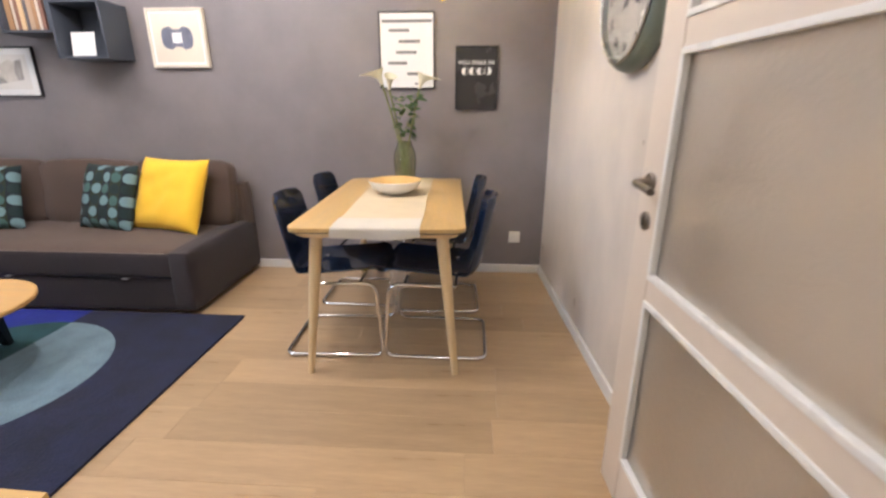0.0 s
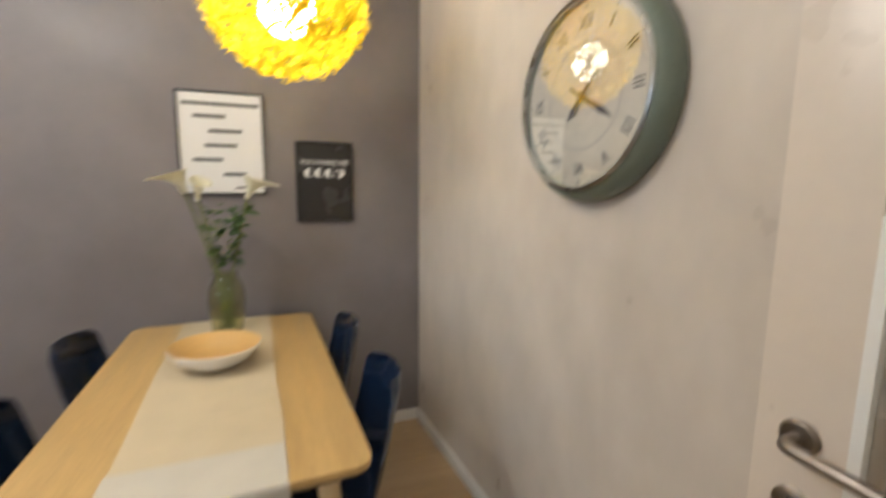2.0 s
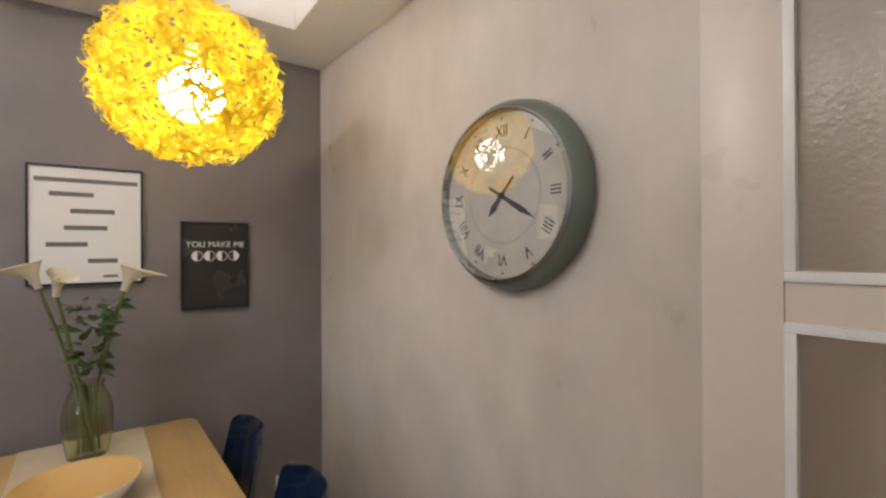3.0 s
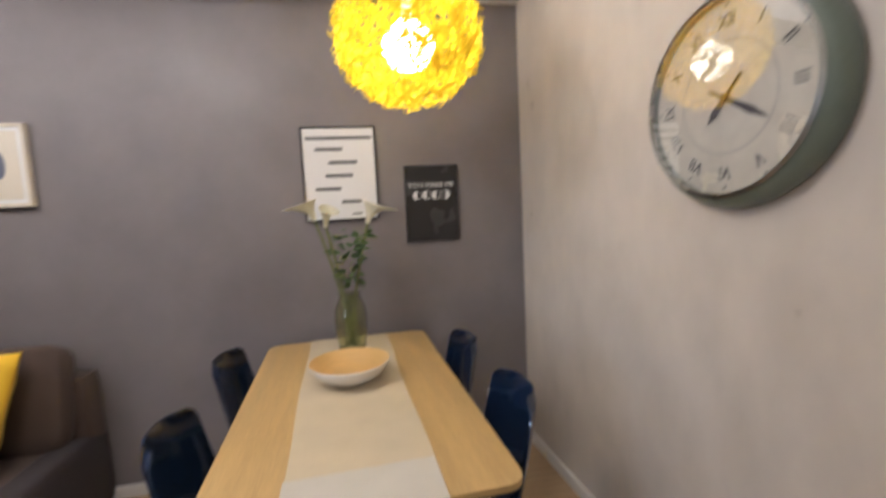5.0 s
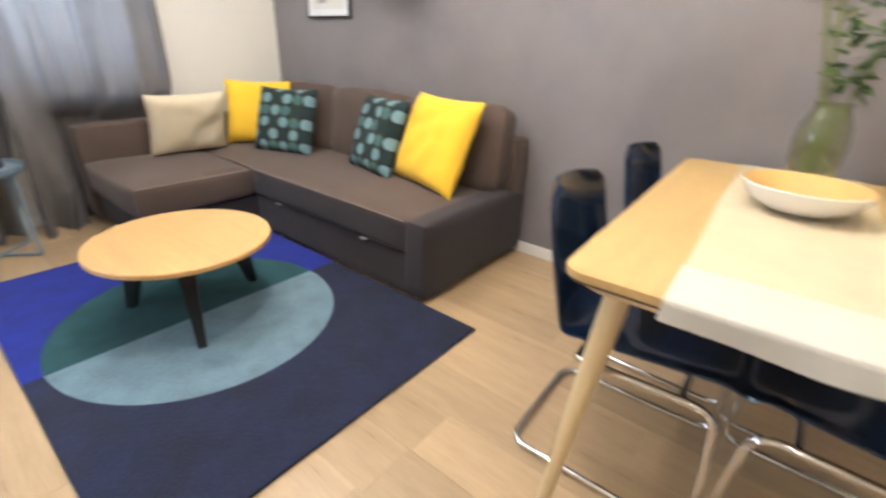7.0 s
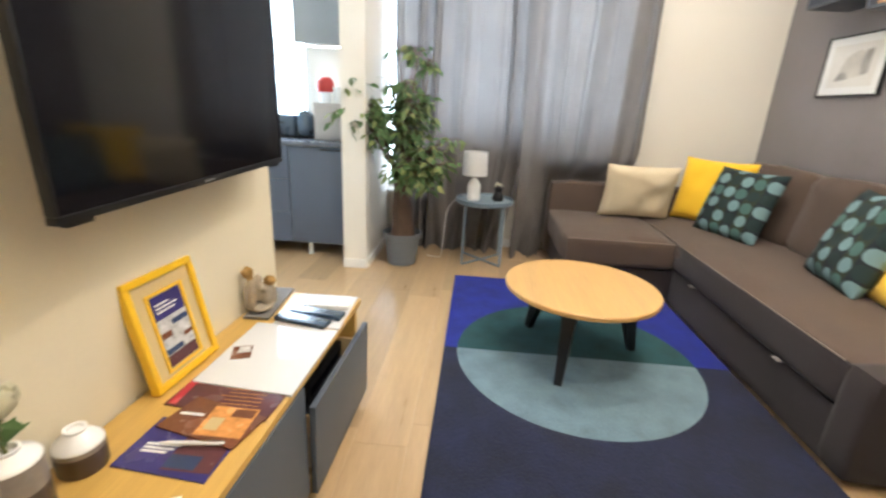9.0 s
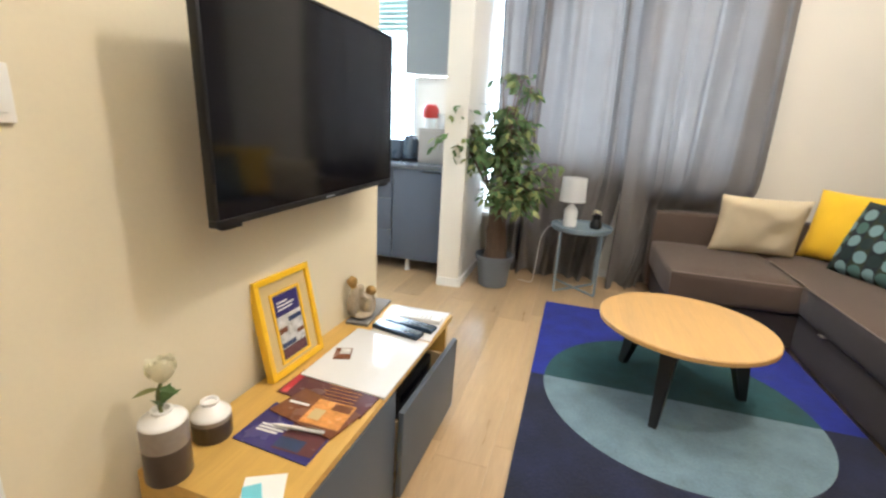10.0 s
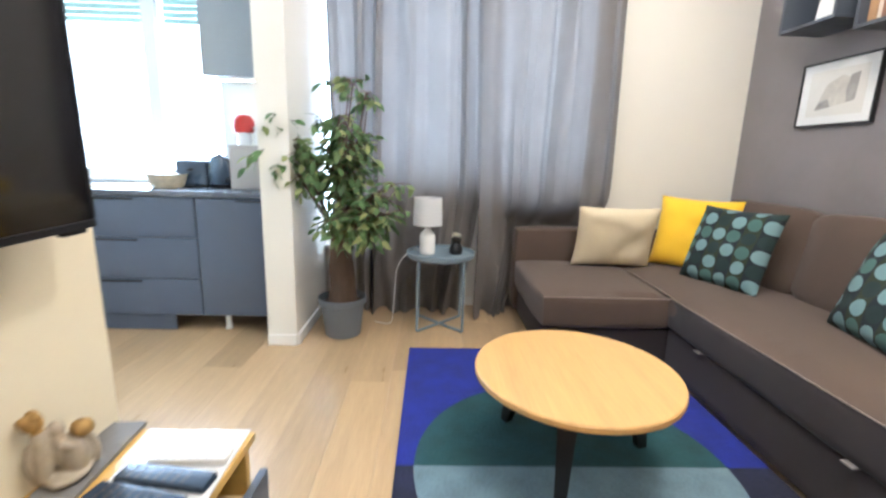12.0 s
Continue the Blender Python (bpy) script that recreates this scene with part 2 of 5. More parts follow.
WICKER = mat("straw", (0.55, 0.46, 0.32), 0.8, var=0.3, scale=40, fine=120, bump=0.7)
GLASS = clear("window_glass", (1, 1, 1))
DOOR_GLASS = clear("hammered_glass", (0.97, 0.92, 0.83), 0.45, 1.45, 0.30, 85, 0.004)
VASE_GLASS = clear("smoky_green_glass", (0.80, 0.82, 0.62), 0.02)
BLUE_ACRYLIC = mat("dark_blue_acrylic", (0.011, 0.026, 0.066), 0.10, var=0.1, bump=0.0, trans=0.3, rough_var=0.03)
LAMP_YELLOW = thin("yellow_strip", (0.88, 0.67, 0.006), 0.34, 0.5, 60, var=0.55)
BULB = glow("bulb_glow", (1.0, 0.88, 0.60), 58.0)
CEIL_GLOW = glow("ceiling_diffuser", (1.0, 0.88, 0.70), 6.0)
OUTDOOR = glow("bright_outdoors", (0.80, 0.92, 1.0), 18.0)
RESIN = mat("stone_resin", (0.34, 0.29, 0.22), 0.75, var=0.25, scale=25, bump=0.3)
PHOTO = {
    "indigo": mat("indigo_print", (0.040, 0.035, 0.16), 0.25, var=0.25, scale=8),
    "brown": mat("brown_print", (0.16, 0.06, 0.03), 0.25, var=0.4, scale=14),
    "orange": mat("orange_print", (0.62, 0.28, 0.08), 0.25, var=0.5, scale=22),
    "maroon": mat("maroon_print", (0.10, 0.035, 0.04), 0.25, var=0.3, scale=12),
    "red": mat("red_print", (0.45, 0.04, 0.05), 0.25, var=0.2),
    "pale": mat("pale_print", (0.52, 0.52, 0.52), 0.3, var=0.6, scale=40, fine=120),
    "navy": mat("navy_print", (0.03, 0.05, 0.12), 0.2, var=0.3, scale=16),
    "cyan": mat("cyan_plastic", (0.18, 0.55, 0.66), 0.35, var=0.1),
}


# ---- building blocks ----
def link(name, bm, material, parent=None, m=None, label="", smooth=True):
    mesh = bpy.data.meshes.new(name)
    bmesh.ops.recalc_face_normals(bm, faces=bm.faces)
    for f in bm.faces:
        f.smooth = smooth
    bm.to_mesh(mesh)
    bm.free()
    mats = material if isinstance(material, (list, tuple)) else [material]
    for mm in mats:
        mesh.materials.append(mm)
    if smooth:
        mesh.set_sharp_from_angle(angle=radians(38))
    ob = new(name, mesh)
    if parent is not None:
        ob.parent = parent
    if m is not None:
        ob.matrix_basis = m
    if label:
        ob["label"] = label
    return ob


def part(name, bm, material, parent, label="", m=None, smooth=True):
    return link(name, bm, material, parent, m, label, smooth)


def thing(name, m, label, category, group="", kind=""):
    ob = new(name)
    ob.empty_display_size = 0.1
    ob.matrix_basis = m
    return tagged(ob, label, category, group, kind)


def joined(*bms):
    out = bmesh.new()
    for b in bms:
        mesh = bpy.data.meshes.new("scrap")
        b.to_mesh(mesh)
        b.free()
        out.from_mesh(mesh)
        bpy.data.meshes.remove(mesh)
    return out


def box(x0, x1, y0, y1, z0, z1, bevel=0.003, seg=2, m=None):
    bm = bmesh.new()
    bmesh.ops.create_cube(bm, size=1, matrix=Matrix.Translation(((x0 + x1) / 2, (y0 + y1) / 2, (z0 + z1) / 2)) @ Matrix.Diagonal((x1 - x0, y1 - y0, z1 - z0, 1)))
    if bevel:
        bmesh.ops.bevel(bm, geom=bm.edges[:], offset=bevel, segments=seg, profile=0.7, affect="EDGES", clamp_overlap=True)
    if m is not None:
        bm.transform(m)
    return bm


def prism(points, z0, z1, bevel=0.0):
    bm = bmesh.new()
    low = [bm.verts.new((x, y, z0)) for x, y in points]
    top = [bm.verts.new((x, y, z1)) for x, y in points]
    bm.faces.new(low[::-1])
    bm.faces.new(top)
    k = len(points)
    for i in range(k):
        bm.faces.new((low[i], low[(i + 1) % k], top[(i + 1) % k], top[i]))
    if bevel:
        bmesh.ops.bevel(bm, geom=bm.edges[:], offset=bevel, segments=2, profile=0.7, affect="EDGES", clamp_overlap=True)
    return bm


def lathe(profile, seg=40, closed=False):
    """Turns a list of (radius, height) about z."""
    bm = bmesh.new()
    rings = []
    for r, z in profile:
        if r < 1e-5:
            rings.append([bm.verts.new((0, 0, z))])
        else:
            rings.append([bm.verts.new((r * math.cos(2 * math.pi * i / seg), r * math.sin(2 * math.pi * i / seg), z)) for i in range(seg)])
    pairs = list(zip(rings, rings[1:]))
    if closed:
        pairs.append((rings[-1], rings[0]))
    for a, b in pairs:
        for i in range(seg):
            j = (i + 1) % seg
            q = [a[i % len(a)], a[j % len(a)], b[j % len(b)], b[i % len(b)]]
            q = list(dict.fromkeys(q))
            if len(q) > 2:
                bm.faces.new(q)
    return bm


def rounded_path(points, radius=0.04, steps=5):
    """Rounds the corners of a 3D polyline."""
    pts = [Vector(p) for p in points]
    out = [pts[0]]
    for a, b, c in zip(pts, pts[1:], pts[2:]):
        u, v = (a - b), (c - b)
        r = min(radius, u.length * 0.45, v.length * 0.45)
        p, q = b + u.normalized() * r, b + v.normalized() * r
        for i in range(steps + 1):
            t = i / steps
            out.append(p * (1 - t) ** 2 + b * 2 * t * (1 - t) + q * t * t)
    out.append(pts[-1])
    return out


def tube(points, radius, seg=10, ends=True):
    """A round bar along a path; radius may be a list."""
    pts = [Vector(p) for p in points]
    bm = bmesh.new()
    rings = []
    up = None
    for i, p in enumerate(pts):
        d = (pts[min(i + 1, len(pts) - 1)] - pts[max(i - 1, 0)]).normalized()
        if up is None:
            up = d.orthogonal().normalized()
        up = (up - d * up.dot(d)).normalized()
        side = d.cross(up)
        r = radius[i] if isinstance(radius, (list, tuple)) else radius
        rings.append([bm.verts.new(p + (up * math.cos(2 * math.pi * k / seg) + side * math.sin(2 * math.pi * k / seg)) * r) for k in range(seg)])
    for a, b in zip(rings, rings[1:]):
        for k in range(seg):
            bm.faces.new((a[k], a[(k + 1) % seg], b[(k + 1) % seg], b[k]))
    if ends:
        bm.faces.new(rings[0][::-1])
        bm.faces.new(rings[-1])
    return bm


def grid_sheet(fn, nu, nv, thick=0.0):
    """A sheet fn(u, v), u and v in 0..1, with thickness along its normals."""
    bm = bmesh.new()
    vs = [[bm.verts.new(fn(i / nu, j / nv)) for i in range(nu + 1)] for j in range(nv + 1)]
    for j in range(nv):
        for i in range(nu):
            bm.faces.new((vs[j][i], vs[j][i + 1], vs[j + 1][i + 1], vs[j + 1][i]))
    if thick:
        bmesh.ops.recalc_face_normals(bm, faces=bm.faces)
        bmesh.ops.solidify(bm, geom=bm.faces[:], thickness=thick)
    return bm


def cushion(w, h, t, seed=0, pinch=0.06, n=22):
    """A stuffed square cushion in the local x-z plane, bulging along y, corners at +-w/2 and 0..h."""
    rnd = random.Random(seed)
    ox, oz = rnd.uniform(0, 9), rnd.uniform(0, 9)
    bm = bmesh.new()
    sides = []
    for s in (-1, 1):
        rows = []
        for j in range(n + 1):
            row = []
            for i in range(n + 1):
                u, v = 2 * i / n - 1, 2 * j / n - 1
                k = max(0.0, (1 - u ** 4) * (1 - v ** 4))
                puff = k ** 0.52
                x = u * w / 2 * (1 - pinch * (1 - v * v) * abs(u))
                z = h / 2 + v * h / 2 * (1 - pinch * (1 - u * u) * abs(v))
                wr = noise.noise(Vector((x * 9 + ox, z * 9 + oz, s))) * 0.016 * puff + noise.noise(Vector((x * 26 + ox, z * 17, s + 5))) * 0.004 * puff
                row.append(bm.verts.new((x, s * (puff * t / 2 + wr + 0.004), z)))
            rows.append(row)
        sides.append(rows)
        for j in range(n):
            for i in range(n):
                bm.faces.new((rows[j][i], rows[j][i + 1], rows[j + 1][i + 1], rows[j + 1][i]))
    a, b = sides
    rim = [(0, i) for i in range(n)] + [(j, n) for j in range(n)] + [(n, i) for i in range(n, 0, -1)] + [(j, 0) for j in range(n, 0, -1)]
    for k in range(len(rim)):
        (j0, i0), (j1, i1) = rim[k], rim[(k + 1) % len(rim)]
        bm.faces.new((a[j0][i0], a[j1][i1], b[j1][i1], b[j0][i0]))
    return bm


def soft_box(x0, x1, y0, y1, z0, z1, r=0.03, puff=0.012, cuts=6, seed=1):
    """An upholstered block: rounded edges and slightly swollen, uneven faces."""
    bm = box(x0, x1, y0, y1, z0, z1, 0)
    bmesh.ops.subdivide_edges(bm, edges=bm.edges[:], cuts=cuts, use_grid_fill=True)
    c = Vector(((x0 + x1) / 2, (y0 + y1) / 2, (z0 + z1) / 2))
    hs = Vector(((x1 - x0) / 2, (y1 - y0) / 2, (z1 - z0) / 2))
    inner = Vector([max(h - r, 0.001) for h in hs])
    for v in bm.verts:
        d = v.co - c
        q = Vector([max(-inner[i], min(inner[i], d[i])) for i in range(3)])
        off = d - q
        if off.length > 1e-6:
            off = off.normalized() * r
        rel = [1 - (q[i] / hs[i]) ** 2 for i in range(3)]
        big = max(range(3), key=lambda i: abs(d[i]) / hs[i])
        bulge = puff
        for i in range(3):
            if i != big:
                bulge *= max(rel[i], 0.0) ** 0.5
        n = noise.noise(v.co * 5 + Vector((seed, seed, seed))) * puff * 0.5
        v.co = c + q + off * (1 + 0) + (off.normalized() * (bulge + n) if off.length > 1e-6 else Vector())
    return bm


def words(name, body, size, parent, material, m, extrude=0.0006, align="CENTER"):
    curve = bpy.data.curves.new(name, "FONT")
    curve.body, curve.size, curve.extrude = body, size, extrude
    curve.align_x, curve.align_y = align, "CENTER"
    scrap = bpy.data.objects.new("scrap", curve)
    mesh = bpy.data.meshes.new_from_object(scrap)
    bpy.data.objects.remove(scrap)
    mesh.materials.append(material)
    ob = new(name, mesh)
    ob.parent = parent
    ob.matrix_basis = m
    return ob


def disc_piece(r, a0, a1, t, seg=24):
    """A slice of a disc between two angles, t thick, in the local x-y plane."""
    pts = [(r * math.cos(a0 + (a1 - a0) * i / seg), r * math.sin(a0 + (a1 - a0) * i / seg)) for i in range(seg + 1)]
    return prism(pts, 0, t)


def setting(name, bm, material, label, category, smooth=False):
    return tagged(link(name, bm, material, smooth=smooth), label, category, kind="structure")


# ---- the rooms ----
WEST, NORTH, TOP = -3.80, 3.60, 2.475


def east(y):
    """The east wall stands slightly out of square."""
    return 0.87 + 0.055 * (NORTH - y)


setting("floor", box(-4.1, 1.5, -1.7, 3.9, -0.12, -0.008, 0), SLAB, "dark bed under the oak laminate boards", "floor")
setting("wall_north", prism([(-4.0, 3.6), (0.87, 3.6), (1.2, 3.75), (-4.0, 3.75)], 0, 2.75), GREY_WALL, "grey decorative plaster wall behind sofa and table", "wall")
setting("wall_east", prism([(east(3.6), 3.6), (1.2, 3.75), (1.25, -1.5), (east(-1.4), -1.4)], 0, 2.75), CREAM_WALL, "cream decorative plaster wall with the clock", "wall")
def south(x):
    """The room face of the south wall, slightly out of square."""
    return 0.727 - 0.062 * (x + 1.63)


def south_piece(x0, x1, z0, z1):
    return prism([(x0, south(x0) - 0.15), (x1, south(x1) - 0.15), (x1, south(x1)), (x0, south(x0))], z0, z1)


DOOR_W, DOOR_E = -0.36, 0.915
setting("wall_south", joined(south_piece(-1.63, DOOR_W, 0, 2.75), south_piece(DOOR_W, DOOR_E, 2.08, 2.75), south_piece(DOOR_E, 1.045, 0, 2.75)),
        TV_WALL, "warm cream wall carrying the television", "wall")
W0, W1, SILL, HEAD = 0.80, 2.52, 0.90, 2.25
K0, K1, KSILL = -1.10, 0.08, 0.88
setting("wall_west", joined(
    prism([(-3.95, 2.52), (-3.768, 2.52), (-3.768, 3.6), (-3.95, 3.6)], 0, 2.75),
    prism([(-3.95, 0.60), (-3.80, 0.60), (-3.80, 2.52), (-3.95, 2.52)], HEAD, 2.75),
    prism([(-3.95, 1.10), (-3.80, 1.10), (-3.80, 2.52), (-3.95, 2.52)], 0, SILL),
    prism([(-3.95, 0.60), (-3.80, 0.60), (-3.80, 1.10), (-3.95, 1.10)], 0, 0.45),
    prism([(-3.95, K1), (-3.80, K1), (-3.80, 0.60), (-3.95, 0.60)], 0, 2.75),
    prism([(-3.95, K0), (-3.80, K0), (-3.80, K1), (-3.95, K1)], 0, KSILL),
    prism([(-3.95, K0), (-3.80, K0), (-3.80, K1), (-3.95, K1)], HEAD, 2.75),
    prism([(-3.95, -1.55), (-3.80, -1.55), (-3.80, K0), (-3.95, K0)], 0, 2.75)),
    WHITE_WALL, "warm white window wall beside the curtains", "wall")
setting("wall_stub", prism([(-3.80, 0.56), (-3.04, 0.56), (-3.04, 0.72), (-3.80, 0.72)], 0, 2.75), WHITE_WALL, "white wall end between kitchen and window", "wall")
setting("wall_kitchen_south", prism([(-3.95, -1.55), (-1.4, -1.55), (-1.4, -1.40), (-3.95, -1.40)], 0, 2.75), WHITE_WALL, "white kitchen end wall", "wall")
setting("wall_kitchen_east", prism([(-1.63, -1.40), (-1.48, -1.40), (-1.48, 0.57), (-1.63, 0.57)], 0, 2.75), WHITE_WALL, "white wall between kitchen and hall", "wall")
setting("wall_hall_west", prism([(-0.75, -1.40), (-0.60, -1.40), (-0.60, 0.57), (-0.75, 0.57)], 0, 2.75), WHITE_WALL, "white hall wall", "wall")
setting("wall_hall_south", prism([(-0.75, -1.55), (1.25, -1.55), (1.25, -1.40), (-0.75, -1.40)], 0, 2.75), WHITE_WALL, "white hall end wall", "wall")

# Dropped border round a lit recess.
TX0, TX1, TY0, TY1 = -3.45, 0.615, 1.06, 3.235
setting("ceiling", joined(
    prism([(-3.95, TY1), (1.2, TY1), (1.2, 3.7), (-3.95, 3.7)], TOP, 2.70),
    prism([(-3.95, -1.5), (1.25, -1.5), (1.25, TY0), (-3.95, TY0)], TOP, 2.70),
    prism([(-3.95, TY0), (TX0, TY0), (TX0, TY1), (-3.95, TY1)], TOP, 2.70),
    prism([(TX1, TY0), (1.25, TY0), (1.25, TY1), (TX1, TY1)], TOP, 2.70),
    prism([(-3.95, -1.5), (1.25, -1.5), (1.25, 3.7), (-3.95, 3.7)], 2.70, 2.80)),
    CEILING, "white plaster ceiling with a lit recess", "ceiling")
for lx, ly in ((-2.22, 1.72), (-2.22, 2.42), (-1.08, 2.12)):
    lamp_disc = thing("ceiling_lamp", pose(lx, ly, 2.70), "flat round white ceiling lamp in the recess", "lamp", "ceiling lamps in the recess")
    part("housing", lathe([(0, 0), (0.14, 0), (0.14, -0.05), (0, -0.05)], 40), TRIM, lamp_disc)
    part("diffuser", lathe([(0, -0.051), (0.13, -0.051), (0.12, -0.070), (0, -0.078)], 40), CEIL_GLOW, lamp_disc)


def skirting(name, a, b, depth=0.014, h=0.065):
    """A board along the wall from a to b, standing out to the left of that way."""
    d = Vector((b[0] - a[0], b[1] - a[1]))
    n = Vector((-d.y, d.x)).normalized() * depth
    bm = prism([a, b, (b[0] + n.x, b[1] + n.y), (a[0] + n.x, a[1] + n.y)], 0.001, h, 0.003)
    setting(name, bm, TRIM, "white skirting board along the wall", "baseboard", True)


skirting("baseboard_1", (0.855, 3.598), (-3.78, 3.598))
skirting("baseboard_2", (east(0.76) - 0.002, 0.76), (east(3.6) - 0.002, 3.6))
skirting("baseboard_4", (-3.79, 0.722), (-3.04, 0.722))
skirting("baseboard_5", (-3.038, 0.722), (-3.038, 0.56))
skirting("baseboard_6", (-3.798, 2.515), (-3.798, 0.74))
skirting("baseboard_7", (-1.63, south(-1.63) + 0.002), (-0.42, south(-0.42) + 0.002))


# Windows
def window(name, y0, y1, z0, z1, mullions, label):
    w = thing(name, pose(-3.88, 0, 0), label, "window", kind="structure")
    f = 0.055
    part("window_frame", joined(
        box(-0.03, 0.03, y0, y0 + f, z0, z1), box(-0.03, 0.03, y1 - f, y1, z0, z1),
        box(-0.03, 0.03, y0 + f, y1 - f, z0, z0 + f), box(-0.03, 0.03, y0 + f, y1 - f, z1 - f, z1),
        *[box(-0.03, 0.03, k - 0.045, k + 0.045, z0 + f, z1 - f) for k in mullions]), PLASTIC_WHITE, w)
    edges = [y0 + f, *[v for k in mullions for v in (k - 0.045, k + 0.045)], y1 - f]
    for a, b in zip(edges[::2], edges[1::2]):
        pane = part("pane", box(-0.006, 0.006, a - 0.004, b + 0.004, z0 + f - 0.004, z1 - f + 0.004, 0), GLASS, w)
        pane.visible_shadow = False
    part("window_sill", box(0.03, 0.14, y0 - 0.02, y1 + 0.02, z0 - 0.03, z0 - 0.004, 0.004), PLASTIC_WHITE, w)
    return w


window("window_1", 0.80 + 0.30, W1, SILL, HEAD, [1.8], "white framed living room window behind curtains")
window("window_2", 0.60, 1.10, 0.45, HEAD, [], "narrow white framed window light beside the curtain")
kw = window("window_3", K0, K1, KSILL, HEAD, [-0.42], "white kitchen window with green roller shutter, glaring daylight")
for i, (a, b) in enumerate(((K0 + 0.06, -0.47), (-0.37, K1 - 0.06))):
    for k in range(8):
        z = 1.90 + 0.04 * k
        part("slat", box(-0.070, -0.058, a, b, z, z + 0.036, 0.004), GREEN_SLAT, kw)
setting("backdrop", box(-8.1, -8.0, -8, 8, -3, 7, 0), OUTDOOR, "glaring overexposed daylight outside the windows", "backdrop")

# ---- floor boards ----
rndf = random.Random(4)


def plank_mesh(length, width):
    return box(0, length, 0, width, -0.008, 0, 0.0006, 1)


meshes = {}
fl = bpy.data.objects["floor"]
y = -1.40
while y < 3.60:
    x = -3.80 - rndf.uniform(0, 1.1)
    while x < 1.15:
        length = 1.285
        x0, x1 = max(x, -3.80), min(x + length, 1.16)
        if x1 - x0 > 0.05:
            key = round(x1 - x0, 3)
            if key not in meshes:
                bm = plank_mesh(x1 - x0 - 0.0005, 0.1914)
                ob = link("plank", bm, PLANK, fl, smooth=False)
                meshes[key] = ob.data
            else:
                ob = new("plank", meshes[key])
                ob.parent = fl
            ob.matrix_basis = pose(x0, y, 0)
        x += length
    y += 0.192


# ---- dining corner ----
def dining_table():
    t = thing("dining_table", pose(-0.112, 2.818, 0.008, 0, 0, 2.4), "pale oak dining table with splayed round legs", "table")
    hw, hl, r = 0.390, 0.695, 0.05
    pts = []
    for cx, cy, a in ((hw - r, hl - r, 0), (-hw + r, hl - r, 90), (-hw + r, -hl + r, 180), (hw - r, -hl + r, 270)):
        pts += [(cx + r * math.cos(radians(a + 15 * k)), cy + r * math.sin(radians(a + 15 * k))) for k in range(7)]
    part("tabletop", prism(pts, 0.712, 0.73, 0.003), OAK, t)
    part("edge_band", prism([(x * 0.994, y * 0.997) for x, y in pts], 0.7055, 0.712), EDGE, t, "thin dark edge line")
    under = [(x * 0.985, y * 0.99) for x, y in pts]
    low = [(x * 0.90, y * 0.95) for x, y in pts]
    bm = bmesh.new()
    a = [bm.verts.new((x, y, 0.7055)) for x, y in under]
    b = [bm.verts.new((x, y, 0.680)) for x, y in low]
    bm.faces.new(a)
    bm.faces.new(b[::-1])
    for i in range(len(a)):
        j = (i + 1) % len(a)
        bm.faces.new((b[i], b[j], a[j], a[i]))
    part("underside", bm, ASH, t)
    for sx in (-1, 1):
        for sy in (-1, 1):
            top, foot = Vector((sx * 0.285, sy * 0.59, 0.69)), Vector((sx * 0.350, sy * 0.650, -0.008))
            n = 8
            part("leg", tube([foot.lerp(top, k / n) for k in range(n + 1)], [0.0155 + 0.0125 * min(1, (k / n) * 1.25) for k in range(n + 1)], 20), ASH, t, "turned pale wooden leg")
    return t


dining_table()


def table_runner():
    t = thing("table_runner", pose(-0.112, 2.818, 0.008, 0, 0, 2.4), "cream woven table runner with white hanging ends", "table runner")
    half, z = 0.192, 0.7335

    def body(u, v):
        x = (u - 0.5) * 2 * half
        y = -0.693 + v * 1.386
        return (x + 0.004 * math.sin(v * 9), y, z + 0.0015 * noise.noise(Vector((x * 12, y * 12, 0))))
    part("cloth", grid_sheet(body, 14, 40, 0.0025), RUNNER, t)

    def band(u, v):
        x = (u - 0.5) * 2 * half
        return (x, -0.53 - v * 0.166, z + 0.0032 + 0.001 * noise.noise(Vector((x * 12, v * 3, 4))))
    part("end_band", grid_sheet(band, 14, 8, 0.0015), RUNNER_END, t, "whiter woven band")

    def drop(u, v):
        x = (u - 0.5) * 2 * half
        a = min(v * 6, 1) * math.pi / 2
        over = 0.010
        if v < 1 / 6:
            return (x, -0.6962 - over * math.sin(a), z + 0.0032 - over * (1 - math.cos(a)))
        k = (v - 1 / 6) * 6 / 5
        return (x * (1 + 0.015 * k), -0.7062 - 0.006 * math.sin(x * 22) * k, z + 0.0032 - over - 0.034 * k * (1 + 0.25 * math.cos(x * 9)))
    part("hanging_end", grid_sheet(drop, 18, 14, 0.002), RUNNER_END, t, "white hanging end")
    return t


table_runner()


